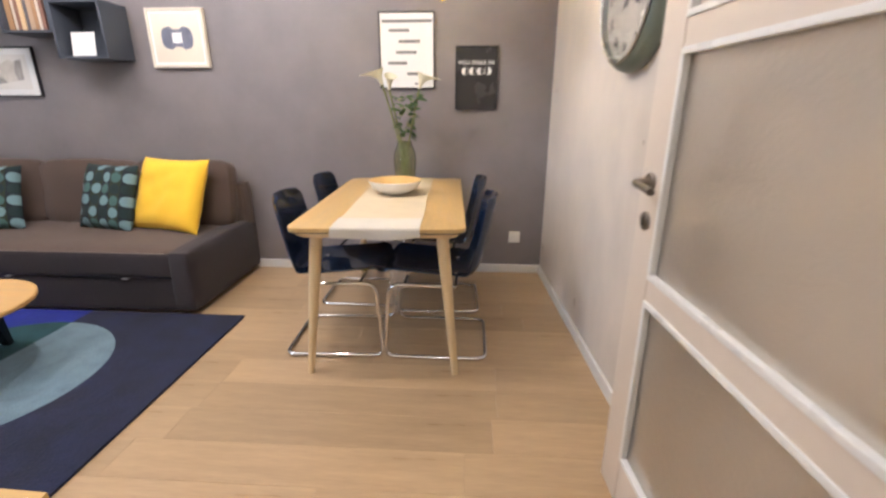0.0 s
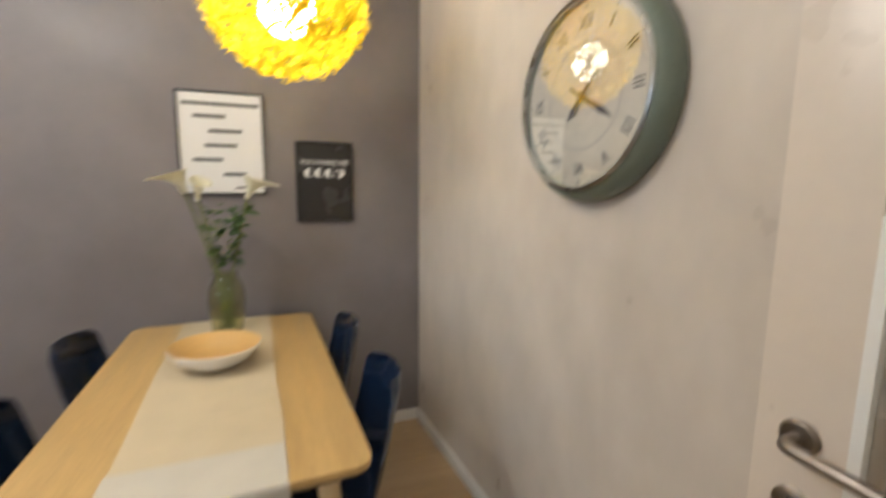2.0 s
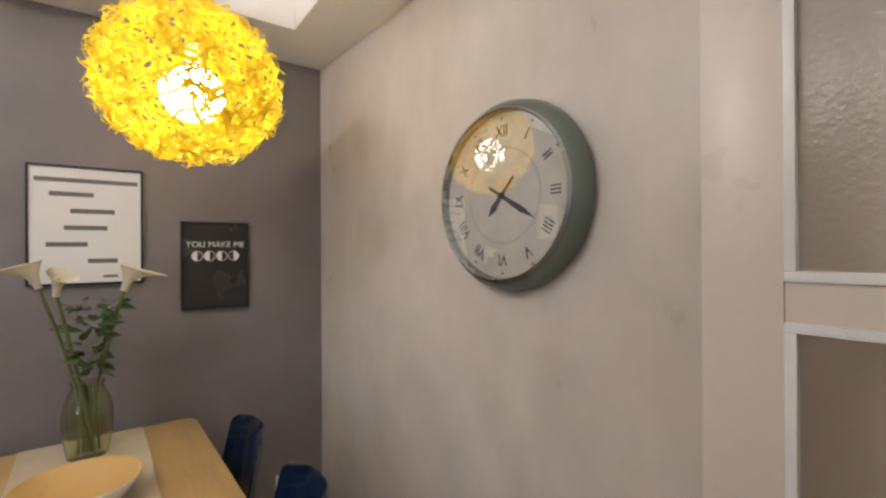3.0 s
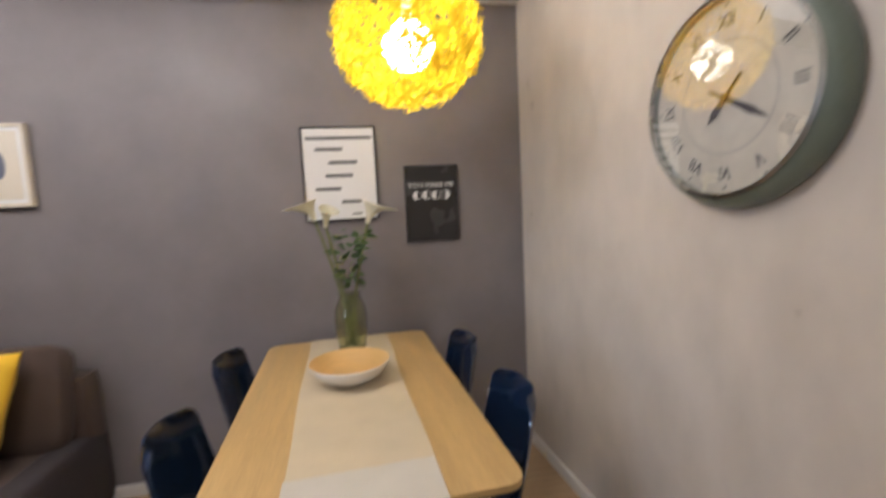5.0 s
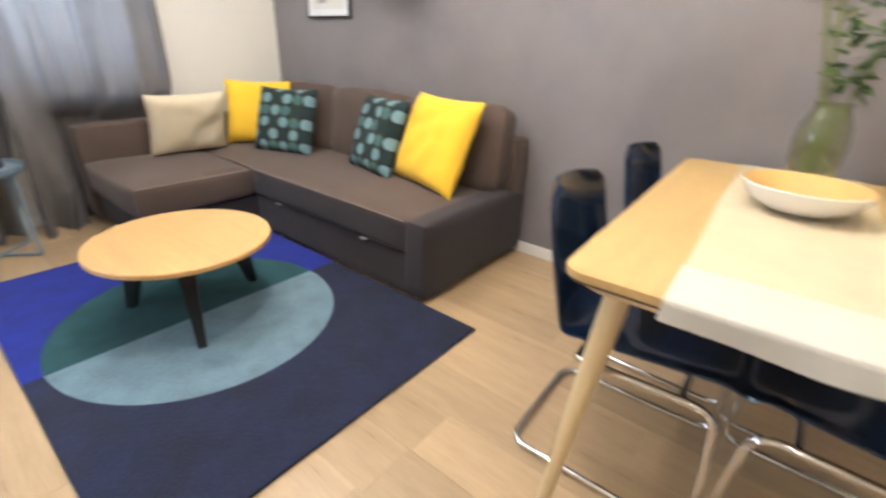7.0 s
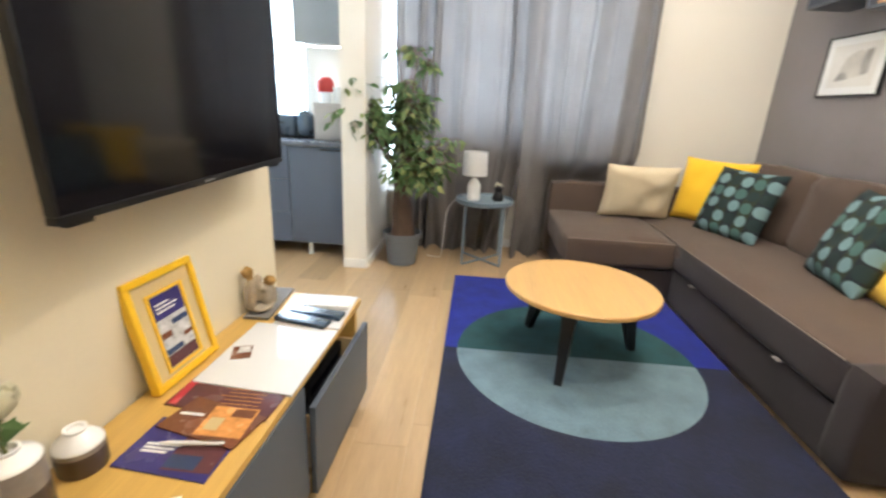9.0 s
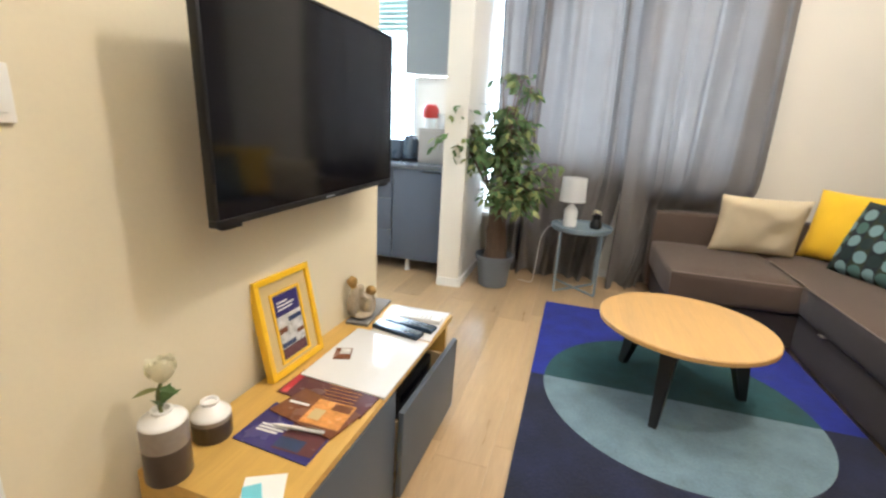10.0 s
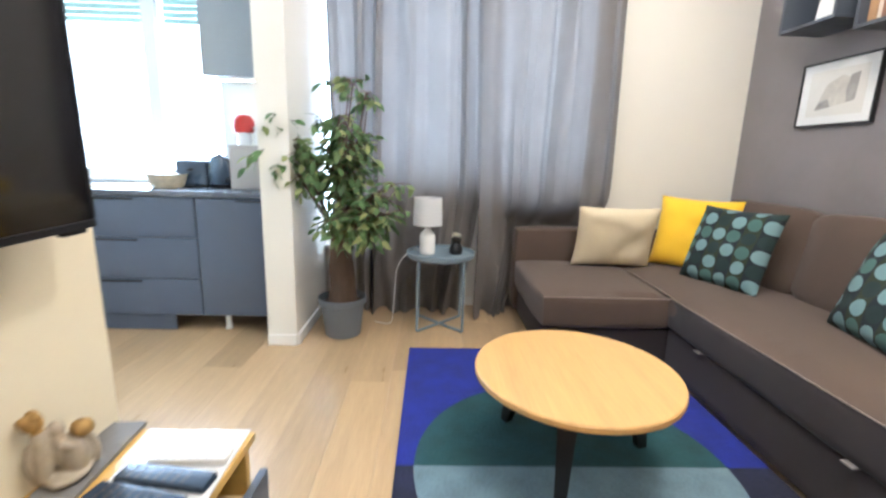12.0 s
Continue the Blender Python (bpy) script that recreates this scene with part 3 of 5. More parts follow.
def chair():
    c = thing("dining_chair", pose(0, 0, 0), "dark blue clear acrylic chair on a chromed cantilever tube frame", "chair", "chairs round the dining table")
    # Front is local +x. Side profile of the one-piece shell.
    prof = rounded_path([(0.272, 0, 0.412), (0.232, 0, 0.446), (0.05, 0, 0.428), (-0.13, 0, 0.416), (-0.215, 0, 0.45), (-0.255, 0, 0.60), (-0.300, 0, 0.82)], 0.12, 6)
    cum = [0.0]
    for a, b in zip(prof, prof[1:]):
        cum.append(cum[-1] + (b - a).length)

    def at(s):
        d = s * cum[-1]
        for i in range(len(cum) - 1):
            if d <= cum[i + 1]:
                return prof[i].lerp(prof[i + 1], (d - cum[i]) / (cum[i + 1] - cum[i]))
        return prof[-1]

    def shell(u, v):
        p = at(v)
        s = u * 2 - 1
        half = 0.215 if v < 0.45 else 0.215 - 0.035 * ((v - 0.45) / 0.55) ** 1.2
        edge = min(v, 1 - v) * cum[-1]
        r = 0.052
        if edge < r:
            half -= r - math.sqrt(max(r * r - (r - edge) ** 2, 0))
        curl = 0.046 * abs(s) ** 3
        back = max(0.0, min(1.0, (v - 0.45) / 0.15))
        return (p.x + curl * back * 1.2, s * half, p.z + curl * (1 - back) * 0.9)
    part("shell", grid_sheet(shell, 16, 34, 0.007), BLUE_ACRYLIC, c, "dark blue see-through seat and back")
    w, r = 0.222, 0.0105
    path = rounded_path([(-0.10, w, 0.405), (0.225, w, 0.412), (0.258, w, 0.012), (-0.255, w, 0.012), (-0.255, -w, 0.012), (0.258, -w, 0.012), (0.225, -w, 0.412), (-0.10, -w, 0.405)], 0.06, 6)
    part("tube_frame", tube(path, r, 12), CHROME, c, "chromed bent tube")
    part("cross_bar", tube([(-0.10, -w, 0.405), (-0.10, w, 0.405)], r * 0.9, 10), CHROME, c)
    part("cross_bar", tube([(0.15, -w, 0.408), (0.15, w, 0.408)], r * 0.9, 10), CHROME, c)
    for x in (-0.10, 0.15):
        for s in (-1, 1):
            part("bolt", lathe([(0, 0.427), (0.011, 0.427), (0.012, 0.440), (0, 0.445)], 12), CHROME, c, m=pose(x, s * 0.12, 0.0))
    return c


first = chair()
first.matrix_basis = pose(-0.368, 2.520, 0, 0, 0, 2)
copy_thing(first, pose(-0.375, 3.125, 0, 0, 0, -1))
copy_thing(first, pose(0.160, 2.525, 0, 0, 0, 180))
copy_thing(first, pose(0.122, 3.060, 0, 0, 0, 182))


def bowl():
    b = thing("bowl", pose(-0.122, 2.905, 0.746) @ Matrix.Diagonal((1.07, 1.07, 1.03, 1)), "white bowl with a golden bamboo inside", "bowl")
    part("outside", lathe([(0, 0), (0.062, 0), (0.075, 0.004), (0.118, 0.030), (0.143, 0.066), (0.146, 0.074), (0.1445, 0.076)], 56), CERAMIC, b)
    part("inside", lathe([(0.1445, 0.076), (0.140, 0.0745), (0.112, 0.036), (0.07, 0.013), (0, 0.010)], 56), BOWL_IN, b, "golden bamboo inside")


bowl()


def leaf_bm(length, width, fold=0.25, curl=0.3, seg=4):
    """A pointed leaf along +x, folded on its midrib."""
    bm = bmesh.new()
    rows = []
    for i in range(seg + 1):
        t = i / seg
        w = width * 0.5 * math.sin(math.pi * min(1, t * 0.93 + 0.05)) ** 0.8
        z = -curl * length * t * t
        rows.append([bm.verts.new((t * length, -w, z + fold * w)), bm.verts.new((t * length, 0, z)), bm.verts.new((t * length, w, z + fold * w))])
    for a, b in zip(rows, rows[1:]):
        for k in range(2):
            bm.faces.new((a[k], a[k + 1], b[k + 1], b[k]))
    return bm


def leaves(places, length, width, rnd, fold=0.25, curl=0.3):
    """One mesh of many leaves at (point, way) places."""
    verts, faces = [], []
    for p, d in places:
        k = rnd.uniform(0.7, 1.25)
        src = leaf_bm(length * k, width * k, fold, curl * rnd.uniform(0.3, 1.6))
        q = Vector(d).to_track_quat("X", "Z").to_matrix().to_4x4()
        m = Matrix.Translation(p) @ q @ Matrix.Rotation(rnd.uniform(-0.9, 0.9), 4, "X")
        off = len(verts)
        src.verts.index_update()
        verts += [tuple(m @ v.co) for v in src.verts]
        faces += [[v.index + off for v in f.verts] for f in src.faces]
        src.free()
    mesh = bpy.data.meshes.new("leaves")
    mesh.from_pydata(verts, [], faces)
    bm = bmesh.new()
    bm.from_mesh(mesh)
    bpy.data.meshes.remove(mesh)
    return bm


def lily_vase():
    v = thing("flower_vase", pose(-0.118, 3.300, 0.746) @ Matrix.Diagonal((1.13, 1.13, 1.08, 1)), "smoky glass vase with white calla lilies", "vase")
    outer = [(0.046, 0.0), (0.055, 0.006), (0.064, 0.07), (0.068, 0.13), (0.062, 0.185), (0.046, 0.222), (0.041, 0.235), (0.046, 0.250)]
    inner = [(r - 0.004, max(z, 0.010)) for r, z in outer][::-1]
    glass = part("glass", lathe([(0, 0.0), *outer, *inner, (0, 0.010)], 48), VASE_GLASS, v)
    glass.visible_shadow = False
    rnd = random.Random(11)
    tips = [((-0.150, -0.03, 0.610), (-1, -0.15, 0.12)), ((-0.095, -0.05, 0.585), (0.25, -0.7, 0.5)), ((0.125, -0.03, 0.590), (1, -0.2, 0.25))]
    for (x, y, z), d in tips:
        foot = Vector((rnd.uniform(-0.02, 0.02), rnd.uniform(-0.02, 0.02), 0.02))
        neck = Vector((x * 0.2, y * 0.2, 0.24))
        tip = Vector((x * 0.75, y, z - 0.04))
        path = [foot.lerp(neck, k / 4) for k in range(4)] + [neck.lerp(tip, k / 6) + Vector((0, 0, 0.012 * math.sin(math.pi * k / 6))) for k in range(7)]
        part("stem", tube(path, 0.0055, 8), STEM, v)
        # The trumpet: a rolled sheet, one lip drawn out to a point.

        def petal(u, w):
            a = (u - 0.5) * 2 * math.pi * 1.06
            r = 0.009 + 0.030 * w ** 2.2
            lip = (0.5 + 0.5 * math.cos(a)) ** 0.8 * w ** 3 * 0.062
            z0 = w * 0.095 + 0.010 * w * math.cos(a)
            return (r * math.cos(a) + lip, r * math.sin(a) * 0.9, z0 - lip * 0.30)
        bm = grid_sheet(petal, 20, 10, 0.0012)
        side = Vector((d[0], d[1], 0)).normalized()
        up = (Vector((0, 0, 1)) + side * 0.35).normalized()
        third = up.cross(side).normalized()
        side = third.cross(up)
        mm = Matrix((side, third, up)).transposed().to_4x4()
        mm.translation = tip
        part("flower", bm, PETAL, v, "creamy white calla bloom", mm)
        part("spadix", tube([(0, 0, 0.012), (0.004, 0, 0.06)], [0.004, 0.003], 8), YELLOW, v, m=mm)
    places = []
    for k in range(85):
        a = rnd.uniform(0, 6.28)
        z = rnd.uniform(0.265, 0.52)
        r = 0.012 + (z - 0.25) * 0.30 * rnd.uniform(0.2, 1)
        places.append((Vector((r * math.cos(a) + 0.01, r * math.sin(a), z)), (math.cos(a), math.sin(a), rnd.uniform(-0.3, 0.9))))
    part("greenery", leaves(places, 0.044, 0.032, rnd), LEAF, v, "small dark green leaves")["kind"] = "stuff"
    inside = [tube([(rnd.uniform(-0.03, 0.03), rnd.uniform(-0.03, 0.03), 0.012), (rnd.uniform(-0.02, 0.02), rnd.uniform(-0.02, 0.02), 0.24)], 0.0035, 6) for _ in range(8)]
    part("greenery_stalks", joined(*inside), STEM, v)


lily_vase()


def pendant():
    c = Vector((0.168, 2.858, 2.018))
    p = thing("pendant_lamp", pose(*c), "glowing yellow globe lamp woven of curled strips", "lamp")
    rnd = random.Random(7)
    verts, faces = [], []
    R = 0.277

    def strip(radius, length, width, squash=0.93):
        d = Vector((rnd.gauss(0, 1), rnd.gauss(0, 1), rnd.gauss(0, 1))).normalized()
        t = d.orthogonal().normalized()
        t = (Matrix.Rotation(rnd.uniform(0, 6.28), 3, d) @ t)
        b = d.cross(t)
        bend = rnd.uniform(-2.2, 2.2)
        n = 7
        off = len(verts)
        lift = rnd.uniform(0.0, 0.022)
        for i in range(n + 1):
            s = (i / n - 0.5) * length
            a = bend * s / length
            x, y = s * math.cos(a * 0.5), s * math.sin(a)
            q = (d * radius + t * x + b * y)
            tang = (t * math.cos(a) + b * math.sin(a)).normalized()
            q = q.normalized() * (radius - lift * (1 - (2 * i / n - 1) ** 2) + 0.012 * math.sin(i * 1.1 + bend))
            side = q.normalized().cross(tang).normalized()
            tw = 0.6 * math.sin(i * 0.8 + bend)
            wv = side * math.cos(tw) + q.normalized() * math.sin(tw)
            for k in (-1, 1):
                r = q + wv * width * 0.5 * k * (1 - 0.5 * abs(2 * i / n - 1) ** 3)
                verts.append((r.x, r.y, r.z * squash))
        for i in range(n):
            faces.append((off + 2 * i, off + 2 * i + 1, off + 2 * i + 3, off + 2 * i + 2))
    for _ in range(980):
        strip(R * rnd.uniform(0.90, 1.0), rnd.uniform(0.09, 0.20), rnd.uniform(0.006, 0.012))
    mesh = bpy.data.meshes.new("strips")
    mesh.from_pydata(verts, [], faces)
    bm = bmesh.new()
    bm.from_mesh(mesh)
    bpy.data.meshes.remove(mesh)
    shade = part("shade", bm, LAMP_YELLOW, p, "yellow globe of curled translucent strips")
    shade["kind"] = "stuff"
    bulb = part("bulb", lathe([(0, -0.120), (0.058, -0.104), (0.094, -0.050), (0.092, 0.002), (0.050, 0.045), (0.018, 0.066), (0, 0.07)], 24), BULB, p, "bright bulb")
    bulb.visible_shadow = False
    part("socket", lathe([(0, 0.065), (0.02, 0.065), (0.022, 0.13), (0.006, 0.14), (0, 0.14)], 20), PLASTIC_WHITE, p)
    part("cord", tube([(0, 0, 0.14), (0, 0, 0.677)], 0.003, 8), PLASTIC_WHITE, p)
    part("canopy", lathe([(0, 0.682), (0.05, 0.682), (0.05, 0.667), (0.008, 0.657), (0, 0.657)], 24), PLASTIC_WHITE, p)


pendant()


# ---- pictures on the grey wall ----
def picture(name, x0, x1, z0, z1, rim, frame_mat, field_mat, label, depth=0.02, category="picture"):
    p = thing(name, pose((x0 + x1) / 2, 3.598, (z0 + z1) / 2, 90, 0, 0), label, category)
    w, h = (x1 - x0) / 2, (z1 - z0) / 2
    part("frame", joined(
        box(-w, w, h - rim, h, 0, depth, 0.002), box(-w, w, -h, -h + rim, 0, depth, 0.002),
        box(-w, -w + rim, -h + rim, h - rim, 0, depth, 0.002), box(w - rim, w, -h + rim, h - rim, 0, depth, 0.002)), frame_mat, p)
    part("sheet", box(-w + rim, w - rim, -h + rim, h - rim, 0.001, depth - 0.008, 0), field_mat, p)
    return p, w, h, depth - 0.008


def bar(p, x0, x1, y0, y1, z, material, name="bar"):
    return part(name, box(x0, x1, y0, y1, z, z + 0.0012, 0), material, p)


p, w, h, z = picture("poster", -0.318, 0.060, 1.350, 1.835, 0.008, BLACK, PAPER, "white poster with dark printed lines, thin black frame", category="poster")
bar(p, -0.165, 0.17, 0.175, 0.192, z, GREY_INK)
for k, (a, b) in enumerate(((-0.12, 0.02), (-0.055, 0.09), (-0.075, 0.065), (-0.13, 0.0), (0.00, 0.10))):
    bar(p, a, b, 0.118 - 0.068 * k, 0.136 - 0.068 * k, z, GREY_INK)
bar(p, 0.05, 0.10, -0.215, -0.205, z, GREY_INK)
p, w, h, z = picture("poster", 0.203, 0.492, 1.213, 1.622, 0.006, BLACK, mat("charcoal_print", (0.030, 0.028, 0.028), 0.25, var=0.1), "charcoal poster with white lettering and four half discs", category="poster")
words("lettering", "YOU MAKE ME", 0.038, p, PAPER, pose(0, 0.098, z + 0.001))
for k in range(4):
    x = -0.078 + 0.052 * k
    part("half_disc", disc_piece(0.024, math.pi / 2, 3 * math.pi / 2, 0.0014), PAPER, p, m=pose(x, 0.045, z, 0, 0, 0 if k < 3 else 180))
    part("ring", lathe([(0.0215, 0), (0.024, 0), (0.024, 0.0013), (0.0215, 0.0013)], 32, True), PAPER, p, m=pose(x, 0.045, z))
p, w, h, z = picture("picture_frame", -1.925, -1.520, 1.492, 1.868, 0.016, CREAM_FRAME, PAPER, "cream framed print with a dark blurred emblem", 0.035)
part("mount", box(-0.17, 0.17, -0.155, 0.155, z - 0.001, z + 0.002, 0.001), CREAM_FRAME, p)
EMBLEM = mat("blue_grey_print", (0.13, 0.14, 0.19), 0.5, var=0.5, scale=18)
outline = [(-0.104 + 0.040 * math.cos(radians(q)), 0.062 * math.sin(radians(q))) for q in range(90, 271, 20)]
outline += [(-0.060, -0.070), (-0.030, -0.052), (0.030, -0.052), (0.060, -0.070)]
outline += [(-x, -y) for x, y in outline]
part("emblem", prism([(x * 0.78, y * 1.05) for x, y in outline], z + 0.002, z + 0.003), EMBLEM, p)
bar(p, -0.035, 0.035, -0.032, 0.034, z + 0.003, PAPER, "emblem_centre")
p, w, h, z = picture("picture_frame", -3.29, -2.825, 1.295, 1.635, 0.010, BLACK, PAPER, "black framed pale pencil drawing under the shelves", 0.022)
DRAWN = mat("pale_drawing", (0.56, 0.53, 0.47), 0.4, var=0.30, scale=7, fine=50)
SHADED = mat("pencil_shading", (0.30, 0.28, 0.26), 0.5, var=0.45, scale=16, fine=70)
bar(p, -0.170, 0.170, -0.118, 0.118, z, mat("drawing_paper", (0.72, 0.70, 0.65), 0.4, var=0.06), "drawing")
part("pencil_figure", prism([(-0.115, -0.085), (0.075, -0.060), (0.105, 0.050), (0.030, 0.085), (-0.060, 0.045)], z + 0.0013, z + 0.0017), DRAWN, p)
part("pencil_shade", prism([(0.075, -0.060), (0.120, -0.050), (0.128, 0.085), (0.078, 0.075), (0.060, 0.0)], z + 0.0018, z + 0.0021), SHADED, p)
part("pencil_shade", prism([(-0.115, -0.085), (-0.020, -0.074), (-0.040, -0.030), (-0.090, -0.045)], z + 0.0018, z + 0.0021), SHADED, p)
part("glazing", box(-w + 0.01, w - 0.01, -h + 0.01, h - 0.01, z + 0.003, z + 0.005, 0), clear("picture_glass", (1, 1, 1)), p).visible_shadow = False


def outlet(x, z, label):
    o = thing("wall_socket", pose(x, 3.598, z, 90, 0, 0), label, "socket")
    part("plate", box(-0.042, 0.042, -0.042, 0.042, 0, 0.010, 0.004), PLASTIC_WHITE, o)
    part("insert", lathe([(0.021, 0.0102), (0.0195, 0.013), (0.018, 0.013), (0.018, 0.004), (0, 0.004)], 28), PLASTIC_WHITE, o)
    return o


outlet(0.663, 0.286, "white wall socket low on the grey wall")
outlet(-1.09, 0.285, "white wall socket beside the sofa end")


# ---- clock ----
def clock():
    cy, cz = 2.205, 1.645
    a = math.degrees(math.atan(0.055))
    # Local x runs towards the hall, local y up, local z into the room.
    base = Matrix.Translation((east(cy) - 0.001, cy, cz)) @ Matrix.Rotation(radians(a), 4, "Z") @ Matrix(((0, 0, -1, 0), (-1, 0, 0, 0), (0, 1, 0, 0), (0, 0, 0, 1))) @ Matrix.Diagonal((1.07, 1.07, 1.0, 1))
    c = thing("wall_clock", base, "large round sage green wall clock with roman numerals", "clock")
    part("case", lathe([(0.225, 0), (0.262, 0.0), (0.268, 0.015), (0.262, 0.045), (0.246, 0.066), (0.238, 0.070), (0.232, 0.060), (0.225, 0.030)], 72, True), CLOCK_GREEN, c)
    part("bezel", lathe([(0.236, 0.068), (0.240, 0.074), (0.233, 0.079), (0.229, 0.074), (0.229, 0.064)], 72, True), mat("dull_steel", (0.34, 0.33, 0.30), 0.28, 1.0, var=0.1, bump=0.0), c, "thin polished bezel")
    part("dial", lathe([(0, 0.048), (0.232, 0.048), (0.232, 0.044), (0, 0.044)], 64), CLOCK_FACE, c, "aged cream dial")
    part("inner_ring", lathe([(0.128, 0.0485), (0.136, 0.0485), (0.136, 0.049), (0.128, 0.049)], 64, True), mat("faint_ring", (0.50, 0.46, 0.38), 0.5), c)
    for k, s in enumerate(("XII", "I", "II", "III", "IIII", "V", "VI", "VII", "VIII", "IX", "X", "XI")):
        t = radians(30 * k)
        words("numeral", s, 0.046, c, INK, Matrix.Translation((0.178 * math.sin(t), 0.178 * math.cos(t), 0.0492)) @ Matrix.Rotation(-t, 4, "Z") @ Matrix.Diagonal((0.85, 1, 1, 1)))
        part("minute_mark", lathe([(0, 0), (0.0035, 0), (0.0035, 0.0008), (0, 0.0008)], 10), INK, c, m=pose(0.215 * math.sin(t), 0.215 * math.cos(t), 0.049))

    def hand(deg, length, tail, w, z):
        bm = prism([(-w * 0.35, -tail), (w * 0.35, -tail), (w * 0.5, 0), (w, length * 0.62), (0, length), (-w, length * 0.62), (-w * 0.5, 0)], 0, 0.0015)
        part("hand", bm, INK, c, m=Matrix.Translation((0, 0, z)) @ Matrix.Rotation(radians(-deg), 4, "Z"))
    hand(120, 0.135, 0.05, 0.009, 0.055)
    hand(222, 0.075, 0.065, 0.010, 0.052)
    part("hub", lathe([(0, 0.050), (0.010, 0.050), (0.010, 0.060), (0, 0.061)], 18), INK, c)
    part("cover_glass", lathe([(0.229 * k / 12, 0.079 - 0.0045 * (k / 12) ** 2) for k in range(13)] + [(0.229 * k / 12, 0.0775 - 0.0045 * (k / 12) ** 2) for k in range(12, -1, -1)], 72), clear("clock_glass", (1, 1, 1), 0.01, 2.0), c).visible_shadow = False


clock()


# ---- the open door ----
def door():
    w, t, h = 0.985, 0.040, 2.03
    d = thing("door_1", pose(0.880, 0.622, 0.008, 0, 0, 93.4), "open cream door with three hammered glass panes", "door", kind="structure")
    st = 0.118
    rails = ((0.0, 0.165), (0.717, 0.780), (1.362, 1.425), (1.925, h))
    part("stile", box(0, st, -t / 2, t / 2, 0, h, 0.004), DOOR_PAINT, d)
    part("stile", box(w - st, w, -t / 2, t / 2, 0, h, 0.004), DOOR_PAINT, d)
    for a, b in rails:
        part("rail", box(st + 0.0005, w - st - 0.0005, -t / 2 + 0.002, t / 2 - 0.002, a, b, 0.003), DOOR_PAINT, d)
    for (_, a), (b, _) in zip(rails, rails[1:]):
        pane = part("pane", box(st - 0.004, w - st + 0.004, -0.003, 0.003, a - 0.004, b + 0.004, 0), DOOR_GLASS, d, "hammered frosted glass")
        pane.visible_shadow = False
        for s in (-1, 1):
            y0, y1 = (0.004, t / 2 + 0.003) if s > 0 else (-t / 2 - 0.003, -0.004)
            k = 0.016
            part("bead", joined(box(st, w - st, y0, y1, a, a + k, 0.003), box(st, w - st, y0, y1, b - k, b, 0.003),
                                box(st, st + k, y0, y1, a + k, b - k, 0.003), box(w - st - k, w - st, y0, y1, a + k, b - k, 0.003)), BEAD, d, "white glazing bead")
    for s in (-1, 1):
        hx = w - 0.062
        m = pose(hx, s * t / 2, 1.037, -90 * s, 0, 0)
        part("handle_rose", lathe([(0, 0), (0.026, 0), (0.026, 0.006), (0.022, 0.010), (0, 0.010)], 28), STEEL, d, "dark nickel rose", m)
        part("door_handle", tube(rounded_path([(hx, s * (t / 2 + 0.008), 1.037), (hx, s * (t / 2 + 0.048), 1.037), (hx - 0.115, s * (t / 2 + 0.052), 1.030)], 0.02, 6), 0.0095, 14), STEEL, d, "dark nickel lever")
        part("key_rose", lathe([(0, 0), (0.026, 0), (0.026, 0.005), (0.022, 0.008), (0, 0.008)], 28), STEEL, d, "", pose(hx, s * t / 2, 0.930, -90 * s, 0, 0))
        part("keyhole", box(-0.004, 0.004, -0.012, 0.012, 0, 0.0095, 0.001), INK, d, "", pose(hx, s * t / 2, 0.930, -90 * s, 0, 0))
    part("latch_plate", box(w - 0.001, w + 0.002, -0.011, 0.011, 0.86, 1.09, 0.001), STEEL, d)
    for z in (0.25, 1.75):
        part("hinge", tube([(-0.006, t / 2, z - 0.045), (-0.006, t / 2, z + 0.045)], 0.008, 12), STEEL, d)


door()
frame_1 = thing("door_frame", pose(0, 0, 0), "white door lining round the hall doorway", "door frame", kind="structure")
ya, yb = south(DOOR_W), south(DOOR_E)
part("jamb", box(DOOR_W + 0.0005, DOOR_W + 0.025, ya - 0.16, ya + 0.006, 0, 2.078, 0.003), TRIM, frame_1)
part("jamb", box(DOOR_E - 0.025, DOOR_E - 0.0005, yb - 0.16, yb + 0.003, 0, 2.078, 0.003), TRIM, frame_1)
part("head", prism([(DOOR_W + 0.026, ya - 0.16), (DOOR_E - 0.026, yb - 0.16), (DOOR_E - 0.026, yb + 0.005), (DOOR_W + 0.026, ya + 0.005)], 2.055, 2.0795), TRIM, frame_1)
part("architrave", box(DOOR_W - 0.055, DOOR_W - 0.0005, ya + 0.004, ya + 0.018, 0, 2.13, 0.004), TRIM, frame_1)


